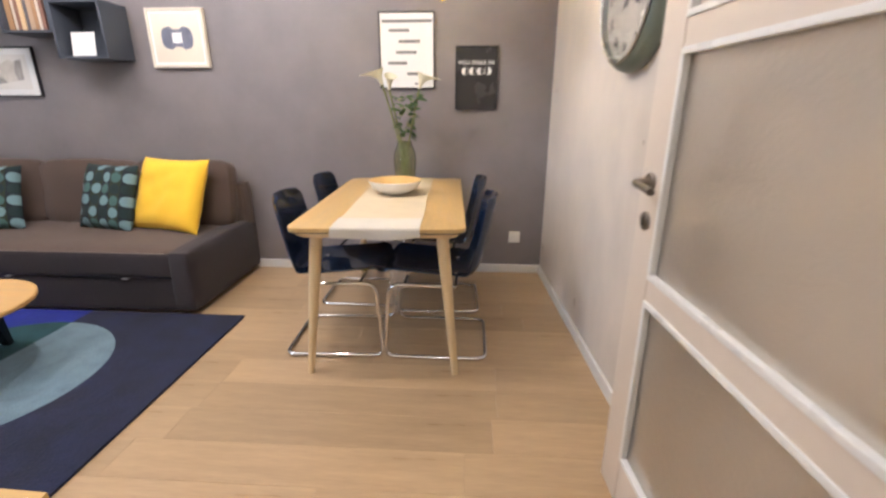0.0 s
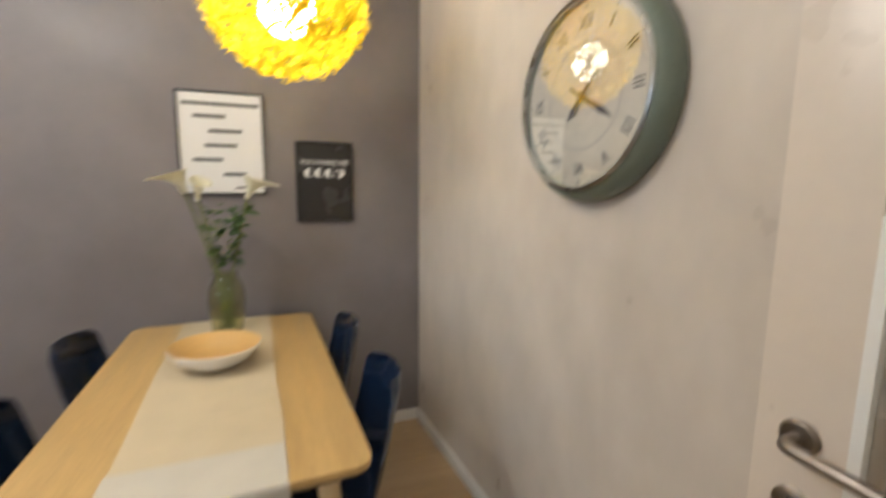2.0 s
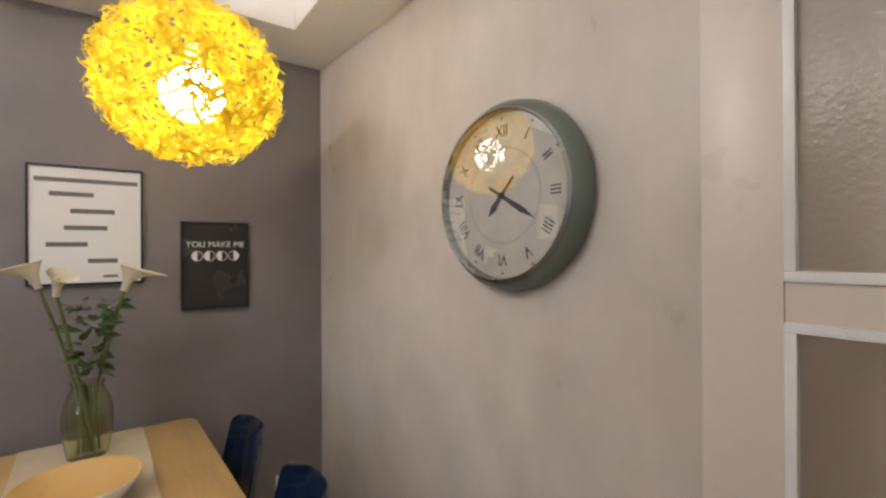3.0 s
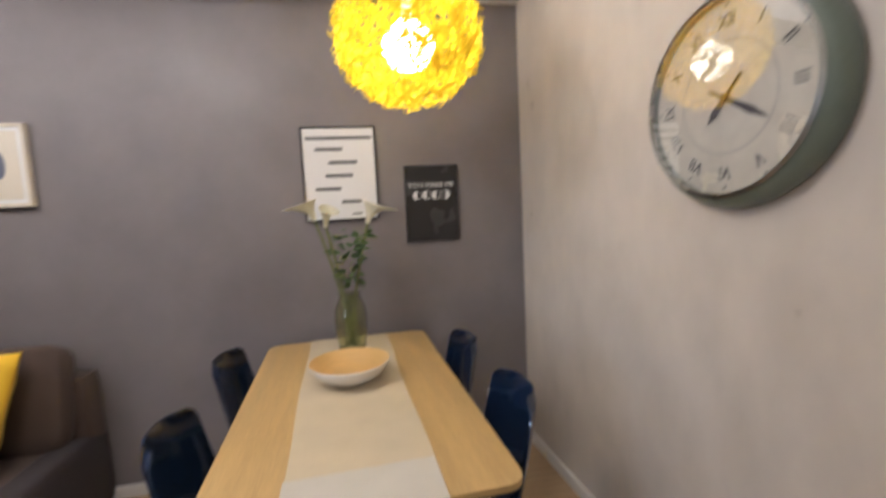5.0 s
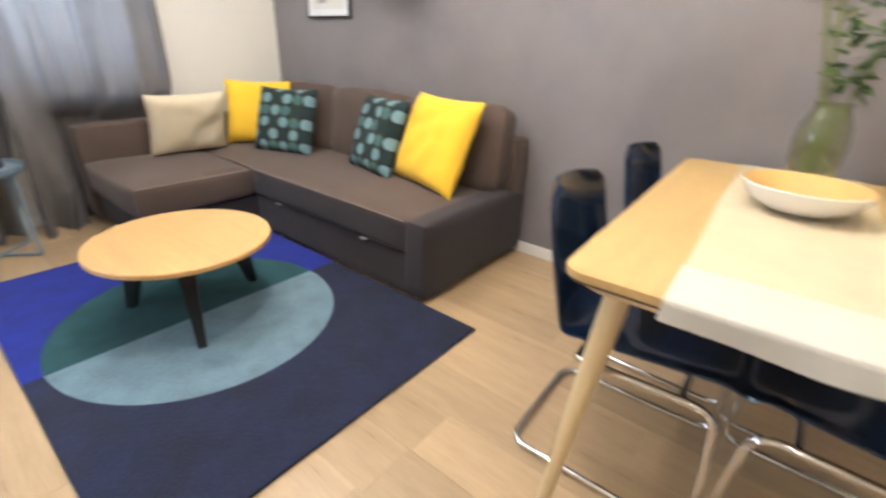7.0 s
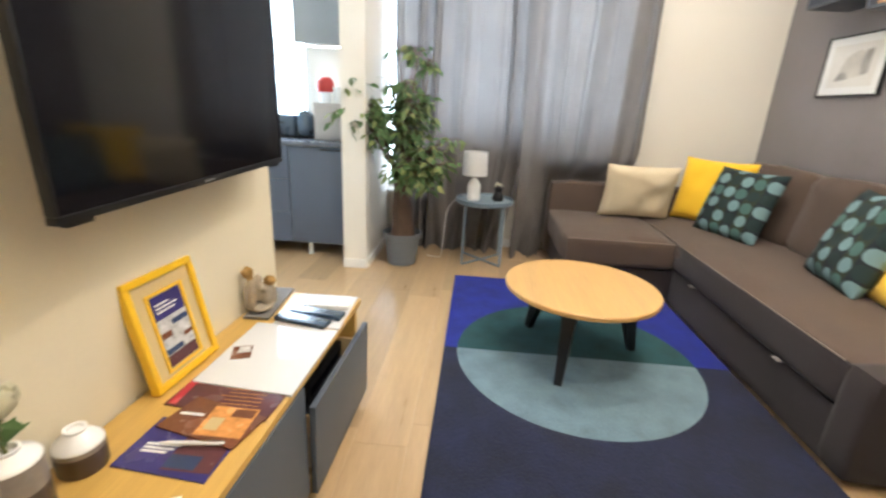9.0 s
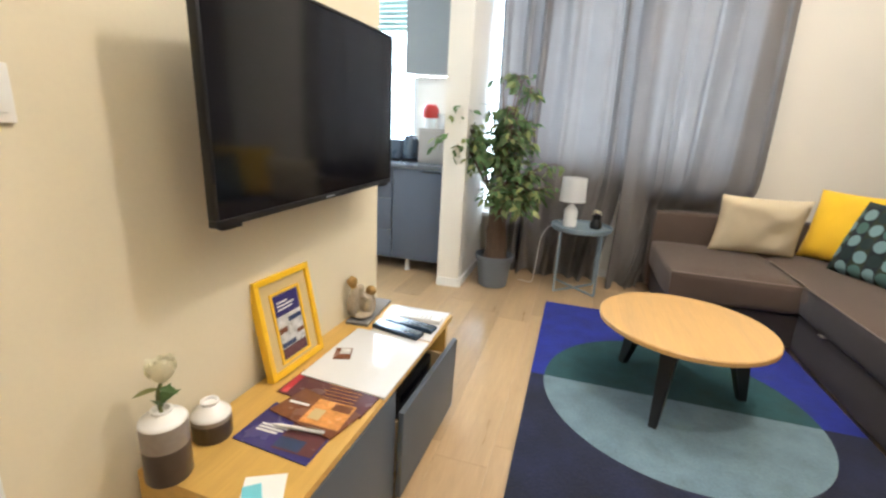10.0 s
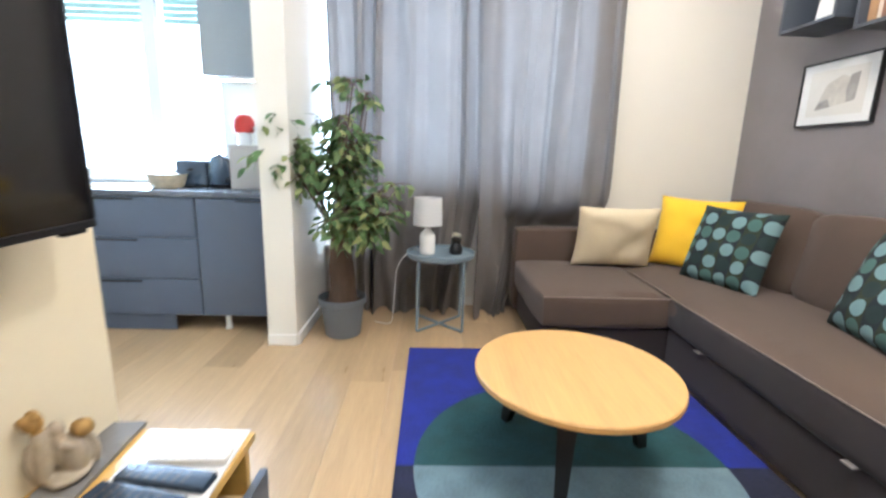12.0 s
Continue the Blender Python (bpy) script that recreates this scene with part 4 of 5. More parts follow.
# ---- sitting corner ----
def corner_sofa():
    s = thing("corner_sofa", pose(0, 0, 0), "brown-grey cloth corner sofa bed with chaise and pale piping", "sofa")
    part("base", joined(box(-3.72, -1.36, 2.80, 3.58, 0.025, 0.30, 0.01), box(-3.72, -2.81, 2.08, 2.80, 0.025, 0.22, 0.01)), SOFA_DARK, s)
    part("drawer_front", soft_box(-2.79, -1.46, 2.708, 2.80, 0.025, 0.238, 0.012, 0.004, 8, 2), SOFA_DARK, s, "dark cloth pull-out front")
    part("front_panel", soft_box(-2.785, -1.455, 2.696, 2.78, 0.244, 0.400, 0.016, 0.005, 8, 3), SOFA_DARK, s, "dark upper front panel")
    part("seat", soft_box(-3.56, -1.455, 2.708, 3.46, 0.300, 0.412, 0.028, 0.012, 10, 4), SOFA, s, "brown-grey seat")
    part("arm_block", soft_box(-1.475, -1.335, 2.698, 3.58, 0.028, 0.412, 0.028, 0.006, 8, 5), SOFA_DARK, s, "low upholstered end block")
    part("chaise_seat", soft_box(-3.60, -2.785, 2.045, 2.712, 0.225, 0.404, 0.030, 0.012, 8, 6), SOFA, s, "brown-grey chaise seat")
    part("chaise_back", soft_box(-3.74, -3.575, 2.045, 3.58, 0.03, 0.615, 0.035, 0.008, 8, 7), SOFA, s, "low chaise back")
    part("back_frame", soft_box(-3.57, -1.345, 3.43, 3.585, 0.03, 0.70, 0.03, 0.006, 8, 8), SOFA, s)
    for k, (a, b) in enumerate(((-3.52, -2.815), (-2.810, -2.11), (-2.105, -1.400))):
        bm = soft_box(a, b, -0.075, 0.075, 0.0, 0.445, 0.06, 0.022, 9, 9 + k)
        part("back_cushion", bm, SOFA, s, "brown-grey back cushion", pose(0, 3.385, 0.402, -9, 0, 0))
    for pts in ([(-2.78, 2.699, 0.402), (-1.48, 2.699, 0.402)], [(-2.785, 2.05, 0.395), (-2.785, 2.70, 0.395)], [(-2.785, 2.70, 0.407), (-3.30, 2.705, 0.410)]):
        part("piping", tube([Vector(pts[0]).lerp(Vector(pts[1]), k / 10) for k in range(11)], 0.0035, 6), PIPING, s, "pale piping")
    for x in (-1.75, -2.50):
        part("pull_loop", joined(box(x - 0.020, x + 0.020, 2.682, 2.726, 0.236, 0.242, 0.002)), mat("pale_webbing", (0.20, 0.18, 0.17), 0.8), s, "pale webbing pull loop")
    for x in (-3.6, -2.9, -1.45):
        for y in (2.85, 3.5):
            part("foot", box(x - 0.03, x + 0.03, y - 0.03, y + 0.03, 0, 0.026, 0.003), BLACK_PLASTIC, s)


corner_sofa()


def dotted():
    """Cloth with columns of pale and dark discs on dark green stripes."""
    m = mat("dotted_green_cloth", (0.05, 0.08, 0.06), 0.9, var=0.1, fine=300, bump=0.4, rough_var=0.03)
    n, l = m.node_tree.nodes, m.node_tree.links
    p = n["Principled BSDF"]
    co = n.new("ShaderNodeTexCoord")
    sep = n.new("ShaderNodeSeparateXYZ")
    l.new(co.outputs["Object"], sep.inputs[0])

    def math2(op, a, b=None, c=None):
        k = n.new("ShaderNodeMath")
        k.operation = op
        for i, v in enumerate((a, b, c)):
            if v is None:
                continue
            if isinstance(v, (int, float)):
                k.inputs[i].default_value = v
            else:
                l.new(v, k.inputs[i])
        return k.outputs[0]
    u = math2("MULTIPLY_ADD", sep.outputs[0], 12.5, 20.0)
    v = math2("MULTIPLY_ADD", sep.outputs[2], 12.5, 20.0)
    fu, fv = math2("SUBTRACT", math2("FRACT", u), 0.5), math2("SUBTRACT", math2("FRACT", v), 0.5)
    d = math2("SQRT", math2("ADD", math2("MULTIPLY", fu, fu), math2("MULTIPLY", fv, fv)))
    disc = math2("LESS_THAN", d, 0.44)
    cell = n.new("ShaderNodeCombineXYZ")
    l.new(math2("FLOOR", u), cell.inputs[0])
    l.new(math2("FLOOR", v), cell.inputs[1])
    wn2 = n.new("ShaderNodeTexWhiteNoise")
    wn2.noise_dimensions = "3D"
    l.new(cell.outputs[0], wn2.inputs["Vector"])
    ramp = n.new("ShaderNodeValToRGB")
    e = ramp.color_ramp.elements
    ramp.color_ramp.interpolation = "CONSTANT"
    e[0].color, e[1].color = (0.15, 0.24, 0.26, 1), (0.010, 0.024, 0.024, 1)
    e[1].position = 0.42
    k = e.new(0.75)
    k.color = (0.055, 0.115, 0.105, 1)
    odd = math2("FRACT", math2("MULTIPLY", math2("ADD", math2("FLOOR", u), math2("FLOOR", v)), 0.5))
    l.new(math2("ADD", math2("MULTIPLY", odd, 0.9), math2("MULTIPLY", wn2.outputs[0], 0.5)), ramp.inputs[0])
    half = math2("GREATER_THAN", math2("FRACT", math2("MULTIPLY", u, 0.5)), 0.5)
    ground = n.new("ShaderNodeMix")
    ground.data_type = "RGBA"
    l.new(half, ground.inputs[0])
    ground.inputs[6].default_value, ground.inputs[7].default_value = (0.007, 0.012, 0.018, 1), (0.018, 0.026, 0.013, 1)
    mix = n.new("ShaderNodeMix")
    mix.data_type = "RGBA"
    l.new(disc, mix.inputs[0])
    l.new(ground.outputs[2], mix.inputs[6])
    l.new(ramp.outputs[0], mix.inputs[7])
    l.new(mix.outputs[2], p.inputs["Base Color"])
    return m


DOTTED = dotted()


def sofa_cushion(a, b, lean, turn_roll, size, thick, material, label, seed):
    """A loose cushion standing on the seat from a to b, leaning back by lean degrees."""
    a, b = Vector(a), Vector(b)
    d = (b - a)
    mid = (a + b) / 2
    yaw = math.degrees(math.atan2(d.y, d.x))
    m = pose(mid.x, mid.y, 0.413, 0, 0, yaw) @ pose(0, 0, 0, -lean, 0, 0) @ pose(0, 0, 0, 0, turn_roll, 0)
    ob = link("cushion", cushion(size[0], size[1], thick, seed, 0.055), material, None, m)
    return tagged(ob, label, "cushion", "loose cushions on the sofa")


sofa_cushion((-2.06, 3.215), (-1.495, 3.065), 23, 0, (0.575, 0.515), 0.15, YELLOW, "plain bright yellow cushion leaning on the sofa back", 1)
sofa_cushion((-2.41, 3.19), (-2.00, 3.10), 20, 0, (0.45, 0.46), 0.13, DOTTED, "dark green cushion printed with pale discs beside the yellow one", 2)
sofa_cushion((-3.455, 2.43), (-3.445, 2.90), 10, 0, (0.50, 0.40), 0.13, BEIGE, "plain beige linen cushion on the chaise", 3).matrix_basis = pose(-3.425, 2.63, 0.413, 0, 0, 88) @ pose(0, 0, 0, 14, 0, 0)
sofa_cushion((-3.50, 2.98), (-3.15, 3.22), 14, 0, (0.48, 0.46), 0.13, YELLOW, "bright yellow cushion in the sofa corner", 4).matrix_basis = pose(-3.36, 3.10, 0.413, 0, 0, 40) @ pose(0, 0, 0, -14, 0, 0)
sofa_cushion((-3.19, 2.96), (-2.76, 3.10), 20, 0, (0.46, 0.45), 0.13, DOTTED, "dark green disc-printed cushion leaning on a yellow one", 5).matrix_basis = pose(-2.99, 3.05, 0.413, 0, 0, 20) @ pose(0, 0, 0, -20, 0, 0)


def rug():
    r = thing("rug", pose(-2.022, 2.034, 0), "thick pile rug of navy and royal blue with a two-tone disc", "rug")
    hx, hy, cr, dy, z = 0.976, 0.672, 0.563, -0.046, 0.013

    def field(cut):
        """A rectangle with the half disc at its inner side left out."""
        n = 40
        arc = [(cr * math.cos(t), dy + cr * math.sin(t)) for t in (math.pi / 2 - math.pi * i / n for i in range(n + 1))]
        if cut > 0:
            return [(0, -hy), (hx, -hy), (hx, hy), (0, hy), *arc]
        return [(0, hy), (-hx, hy), (-hx, -hy), (0, -hy), *[(-x, 2 * dy - y) for x, y in arc]]

    part("navy_field", prism(field(1), 0.001, z), RUG_NAVY, r, "navy pile")
    part("blue_field", prism(field(-1), 0.001, z), RUG_BLUE, r, "royal blue pile")
    part("pale_half_disc", disc_piece(cr - 0.001, -math.pi / 2, math.pi / 2, z - 0.001, 48), RUG_PALE, r, "pale grey-blue half disc", pose(0.0005, dy, 0.001))
    part("green_half_disc", disc_piece(cr - 0.001, math.pi / 2, 3 * math.pi / 2, z - 0.001, 48), RUG_GREEN, r, "dark green half disc", pose(-0.0005, dy, 0.001))


rug()


def coffee_table():
    z = 0.367
    t = thing("coffee_table", pose(-2.045, 1.975, 0.0135), "round oak coffee table on three flat black legs", "table")
    part("tabletop", lathe([(0, z - 0.024), (0.337, z - 0.024), (0.344, z - 0.020), (0.344, z - 0.004), (0.340, z), (0, z)], 96), OAK_STAVES, t)
    feet = ((0.272, -0.108), (-0.104, 0.330), (-0.275, -0.184))
    for x, y in feet:
        d = Vector((x, y, 0)).normalized()
        n = Vector((-d.y, d.x, 0))
        r = Vector((x, y, 0)).length

        def bladed(rows):
            bm = bmesh.new()
            vs = [[bm.verts.new(d * rr + n * s + Vector((0, 0, zz))) for rr, s in ((r0, -w0), (r1, -w0), (r1, w0), (r0, w0))] for zz, r0, r1, w0 in rows]
            for a, b in zip(vs, vs[1:]):
                for k in range(4):
                    bm.faces.new((a[k], a[(k + 1) % 4], b[(k + 1) % 4], b[k]))
            bm.faces.new(vs[0][::-1])
            bm.faces.new(vs[-1])
            return bm
        part("leg", bladed([(0, r - 0.034, r, 0.016), (0.26, r - 0.125, r - 0.045, 0.027), (z - 0.045, r - 0.19, r - 0.05, 0.034)]), BLACK, t, "flat black leg")
        part("arm", box(0.0, r - 0.06, -0.012, 0.012, z - 0.046, z - 0.025, 0.002), BLACK, t, "", pose(0, 0, 0, 0, 0, math.degrees(math.atan2(y, x))))
    part("hub", lathe([(0, z - 0.048), (0.06, z - 0.048), (0.06, z - 0.0245), (0, z - 0.0245)], 32), BLACK, t)


coffee_table()


def side_table():
    t = thing("side_table", pose(-3.385, 1.535, 0), "small round blue-grey metal tray table", "table")
    part("tray", lathe([(0, 0.462), (0.205, 0.462), (0.214, 0.468), (0.216, 0.492), (0.212, 0.492), (0.208, 0.472), (0, 0.470)], 56), TABLE_GREY, t)
    r = 0.009
    for k in range(2):
        q = Matrix.Rotation(radians(45 + 90 * k), 3, "Z")
        path = rounded_path([q @ Vector(p) for p in ((-0.195, 0, 0.462), (-0.200, 0, 0.010), (0.200, 0, 0.010 + 0.001), (0.195, 0, 0.462))], 0.012, 4)
        part("leg_hoop", tube(path, r * (1 - 0.03 * k), 10), TABLE_GREY, t, "bent metal tube")
    part("ring", tube([(0.197 * math.cos(2 * math.pi * i / 40), 0.197 * math.sin(2 * math.pi * i / 40), 0.458) for i in range(41)], 0.005, 8, False), TABLE_GREY, t)


side_table()


def table_lamp():
    l = thing("table_lamp", pose(-3.40, 1.448, 0.4705), "small white lamp with ribbed base and white shade", "lamp")
    part("base", lathe([(0, 0), (0.044, 0), (0.050, 0.008), (0.050, 0.05), (0.047, 0.06), (0.050, 0.07), (0.050, 0.115), (0.044, 0.13), (0.026, 0.15), (0.015, 0.165), (0.0, 0.168)], 36), CERAMIC, l)
    part("stem", tube([(0, 0, 0.16), (0, 0, 0.22)], 0.008, 12), CHROME, l)
    part("shade", lathe([(0.092, 0.185), (0.087, 0.355), (0.0855, 0.355), (0.0905, 0.185)], 48, True), SHADE_WHITE, l, "white cloth drum shade")
    part("cable", tube(rounded_path([(-0.03, -0.035, 0.01), (-0.12, -0.09, 0.02), (-0.11, -0.20, -0.10), (-0.07, -0.22, -0.42), (0.05, -0.22, -0.462), (0.0, -0.33, -0.463)], 0.08, 6), 0.003, 6), PLASTIC_WHITE, l)


table_lamp()


def little_vase():
    v = thing("small_vase", pose(-3.415, 1.632, 0.4705), "small black vase with a white flower", "vase")
    part("body", lathe([(0, 0), (0.036, 0), (0.042, 0.01), (0.043, 0.035), (0.030, 0.06), (0.024, 0.07), (0.032, 0.095), (0.029, 0.095), (0.020, 0.068), (0, 0.06)], 32), BLACK_PLASTIC, v)
    rnd = random.Random(3)
    bms = []
    for k in range(14):
        a, e = rnd.uniform(0, 6.28), rnd.uniform(-0.1, 1.3)
        src = leaf_bm(0.036, 0.030, 0.2, 0.4)
        src.transform(Matrix.Translation((0, 0, 0.112)) @ Matrix.Rotation(a, 4, "Z") @ Matrix.Rotation(-e, 4, "Y"))
        bms.append(src)
    part("flower", joined(*bms), PETAL, v, "white artificial flower")


little_vase()


def ficus():
    p = thing("potted_plant", pose(-3.22, 0.945, 0), "tall ficus with thick brown trunk in a grey-blue pot", "plant")
    part("pot", lathe([(0, 0), (0.100, 0), (0.106, 0.006), (0.128, 0.195), (0.141, 0.200), (0.143, 0.238), (0.137, 0.240), (0.132, 0.205), (0.120, 0.19), (0, 0.185)], 48), POT, p, "grey-blue plastic pot")
    part("soil", lathe([(0, 0.205), (0.06, 0.21), (0.125, 0.20), (0.128, 0.19), (0, 0.188)], 32), SOIL, p)
    rnd = random.Random(21)
    part("trunk", tube([(0.0, 0.005 * math.sin(k), 0.19 + 0.56 * k / 10) for k in range(11)], [0.085 - 0.034 * k / 10 + 0.004 * math.sin(k * 2.1) for k in range(11)], 18), BARK, p, "thick shaggy brown trunk")
    stems, twigs, places = [], [], []
    limbs = []
    for k in range(7):
        a = k * 2.4 + 0.4
        top = Vector((rnd.uniform(-0.10, 0.16), rnd.uniform(-0.20, 0.17), rnd.uniform(1.25, 1.62)))
        root = Vector((0.03 * math.cos(a), 0.03 * math.sin(a), 0.60))
        mid = root.lerp(top, 0.5) + Vector((rnd.uniform(-0.04, 0.04), rnd.uniform(-0.05, 0.05), 0))
        limbs.append([root, mid, top])
    limbs.append([Vector((0.03, 0.03, 0.60)), Vector((0.10, 0.14, 0.82)), Vector((0.14, 0.32, 0.92))])
    limbs.append([Vector((0.04, 0.03, 0.58)), Vector((0.14, 0.16, 0.74)), Vector((0.18, 0.28, 0.76))])
    limbs.append([Vector((0.05, 0.02, 0.58)), Vector((0.16, 0.10, 0.70)), Vector((0.20, 0.20, 0.66))])
    limbs.append([Vector((0.0, -0.03, 0.60)), Vector((0.08, -0.18, 1.05)), Vector((0.14, -0.31, 1.24))])
    limbs.append([Vector((0.0, -0.02, 0.6)), Vector((0.08, -0.22, 0.98)), Vector((0.14, -0.36, 1.08))])
    limbs.append([Vector((0.04, 0.0, 0.58)), Vector((0.14, 0.02, 0.75)), Vector((0.17, 0.06, 0.68))])
    for path in limbs:
        pts = rounded_path(path, 0.25, 8)
        stems.append(tube(pts, [0.012 - 0.008 * i / (len(pts) - 1) for i in range(len(pts))], 8))
        for i, q in enumerate(pts):
            t = i / (len(pts) - 1)
            if t < (0.28 if path[-1].z < 1.28 else 0.14):
                continue
            for _ in range(6 if path[-1].z < 1.28 else 5 if t > 0.55 else 3):
                d = Vector((rnd.gauss(0, 1), rnd.gauss(0, 1), rnd.gauss(0.1, 0.5))).normalized()
                end = q + d * rnd.uniform(0.06, 0.17) * (1 - 0.25 * t) - Vector((0, 0, 0.03))
                twigs.append(tube([q, q.lerp(end, 0.5) + Vector((0, 0, 0.012)), end], [0.003, 0.0022, 0.0014], 5))
                for s in range(3):
                    o = q.lerp(end, 0.4 + 0.3 * s)
                    way = (d + Vector((rnd.gauss(0, 0.7), rnd.gauss(0, 0.7), -0.55 + rnd.gauss(0, 0.3)))).normalized()
                    places.append((o, way))
    for k in stems:
        part("branch", k, BARK, p)
    tw = part("twig_work", joined(*twigs), BARK, p)
    tw["kind"] = "stuff"
    lv = part("foliage", leaves(places, 0.058, 0.029, rnd, 0.25, 0.35), LEAF, p, "small pointed glossy green leaves")
    lv["kind"] = "stuff"


ficus()


def curtain(y0, y1, folds, seed, gather=0.0, label="", x=-3.665):
    rnd = random.Random(seed)
    ph = [rnd.uniform(0, 6.28) for _ in range(4)]
    nu, nv = folds * 12, 44
    height = 2.455

    def sheet(u, v):
        z = height * v + 0.012
        low = max(0.0, 1 - z / 0.85)
        pull = (0.10 + 0.60 * gather * low) * low * u
        spread = y0 + (y1 - y0) * u - pull
        # Folds of uneven width and depth.
        w = (u + 0.045 * math.sin(u * 9 + ph[0]) + 0.02 * math.sin(u * 23 + ph[3])) * folds * 2 * math.pi
        amp = 0.030 * (1 + 0.55 * math.sin(u * 14 + ph[0]) * math.cos(u * 5 + ph[2]))
        px = amp * math.sin(w + 0.5 * math.sin(z * 1.3 + ph[1])) + 0.012 * math.sin(2 * w + ph[2] + z * 0.8)
        px += 0.045 * low * math.sin(w * 1.4 + z * 5 + ph[3])
        py = 0.010 * (1 - u) * math.sin(w * 2 + ph[1]) + 0.012 * math.sin(z * 2 + w * 0.2)
        px += gather * 0.13 * max(0.0, 1 - z / 0.95) * math.sin(8 * u + 8 * z + ph[0]) * u ** 0.6
        puddle = max(0.0, 1 - z / (0.12 + 0.14 * gather))
        px += puddle * (0.07 + 0.20 * gather * u) * (0.5 + 0.5 * math.sin(w * 0.7 + ph[2]))
        # Tucked behind the sofa back where it hangs past the chaise.
        b = min(1.0, max(0.0, (0.76 - z) / 0.10)) * min(1.0, max(0.0, (spread + py - 1.93) / 0.10))
        return ((x + px) * (1 - b) + (-3.768 + 0.2 * max(-0.1, min(0.1, px))) * b, spread + py, max(z - 0.008 * puddle, 0.004))
    bm = grid_sheet(sheet, nu, nv, 0.0)
    ob = link("curtain", bm, CURTAIN)
    return tagged(ob, label, "curtain", "grey window curtains")


curtain(0.775, 1.80, 6, 5, 0.06, "long grey curtain backlit by the window behind the plant")
curtain(1.76, 2.655, 5, 9, 0.65, "long grey curtain tucked behind the sofa end", -3.595)
rail = thing("curtain_rail", pose(-3.655, 1.72, 2.473), "slim white curtain rail under the ceiling", "curtain rail")
part("track", box(-0.02, 0.02, -1.0, 1.0, -0.018, 0, 0.002), TRIM, rail)


# ---- shelves on the grey wall ----
def cube_shelf(x0, z0, label, w=0.35, h=0.35, d=0.245):
    s = thing("wall_shelf", pose(x0, 3.598, z0), label, "shelf", "blue-grey cube shelves on the wall")
    t = 0.016
    part("bottom", box(0, w, -d, 0, 0, t, 0.0015), SHELF, s)
    part("top", box(0, w, -d, 0, h - t, h, 0.0015), SHELF, s)
    part("side", box(0, t, -d, 0, t + 0.0005, h - t - 0.0005, 0.0015), SHELF, s)
    part("side", box(w - t, w, -d, 0, t + 0.0005, h - t - 0.0005, 0.0015), SHELF, s)
    part("back", box(t, w - t, -0.010, -0.001, t, h - t, 0), SHELF, s)
    return s


cube_shelf(-2.425, 1.532, "blue-grey cube wall shelf holding a white card")
cube_shelf(-2.775, 1.690, "blue-grey cube wall shelf holding a row of books")
cube_shelf(-3.235, 1.775, "blue-grey cube wall shelf with a small card inside")
rb = random.Random(2)
x = -2.750
tones = ((0.34, 0.20, 0.10), (0.55, 0.50, 0.42), (0.20, 0.10, 0.07), (0.62, 0.46, 0.26), (0.10, 0.09, 0.10), (0.42, 0.30, 0.20))
k = 0
while x < -2.50:
    w = rb.uniform(0.018, 0.036)
    h = rb.uniform(0.20, 0.28)
    b = thing("book", pose(x, 3.40 + rb.uniform(-0.012, 0.0), 1.7065), "upright worn book in the wall shelf", "book", "books in the shelf")
    part("cover", joined(box(0, 0.002, -0.0, 0.165, 0, h, 0.0005), box(w - 0.002, w, 0, 0.165, 0, h, 0.0005), box(0.002, w - 0.002, 0, 0.003, 0, h, 0.0008)), mat("book_cloth", tones[k % 6], 0.6, var=0.2), b)
    part("pages", box(0.002, w - 0.002, 0.003, 0.16, 0.003, h - 0.003, 0), PAPER, b)
    x += w + 0.0015
    k += 1
card = thing("card", pose(-2.30, 3.415, 1.549, -8, 0, 0), "small white card standing in the shelf", "card")
part("sheet", box(-0.075, 0.09, -0.002, 0.002, 0, 0.155, 0.0008), PAPER, card)
card = thing("card", pose(-3.06, 3.46, 1.7925, -6, 0, 0), "pale card standing in the upper shelf", "card")
part("sheet", box(-0.075, 0.075, -0.002, 0.002, 0, 0.17, 0.0008), PAPER, card)


# ---- television wall ----
SKEW = math.degrees(math.atan(-0.062))


def television():
    t = thing("television", pose(-1.097, 0.838, 1.159, 0, 0.8, -0.6), "black flat television on a wall arm", "television")
    w, h = 0.391, 0.231
    part("bezel", joined(box(-w, w, -0.020, 0.0, h - 0.008, h, 0.003), box(-w, w, -0.020, 0.0, -h, -h + 0.014, 0.003),
                         box(-w, -w + 0.008, -0.020, 0.0, -h + 0.014, h - 0.008, 0.003), box(w - 0.008, w, -0.020, 0.0, -h + 0.014, h - 0.008, 0.003)), BLACK_PLASTIC, t)
    part("screen", box(-w + 0.007, w - 0.007, -0.014, -0.003, -h + 0.013, h - 0.007, 0), SCREEN, t, "dark glossy switched-off screen")
    part("back", box(-w + 0.06, w - 0.06, -0.048, -0.0205, -h + 0.02, h - 0.07, 0.01), BLACK_PLASTIC, t)
    part("maker_mark", box(-0.020, 0.020, 0.0, 0.0008, -h + 0.005, -h + 0.009, 0), CAB_GREY, t, "small pale mark")
    part("foot_lug", box(w - 0.07, w - 0.02, -0.02, -0.004, -h - 0.008, -h, 0.002), BLACK_PLASTIC, t)
    part("foot_lug", box(-w + 0.02, -w + 0.07, -0.02, -0.004, -h - 0.008, -h, 0.002), BLACK_PLASTIC, t)
    part("wall_arm", joined(box(-0.10, 0.10, -0.148, -0.140, -0.10, 0.10, 0.002), box(-0.03, 0.03, -0.14, -0.0485, -0.03, 0.03, 0.003)), BLACK, t)


television()


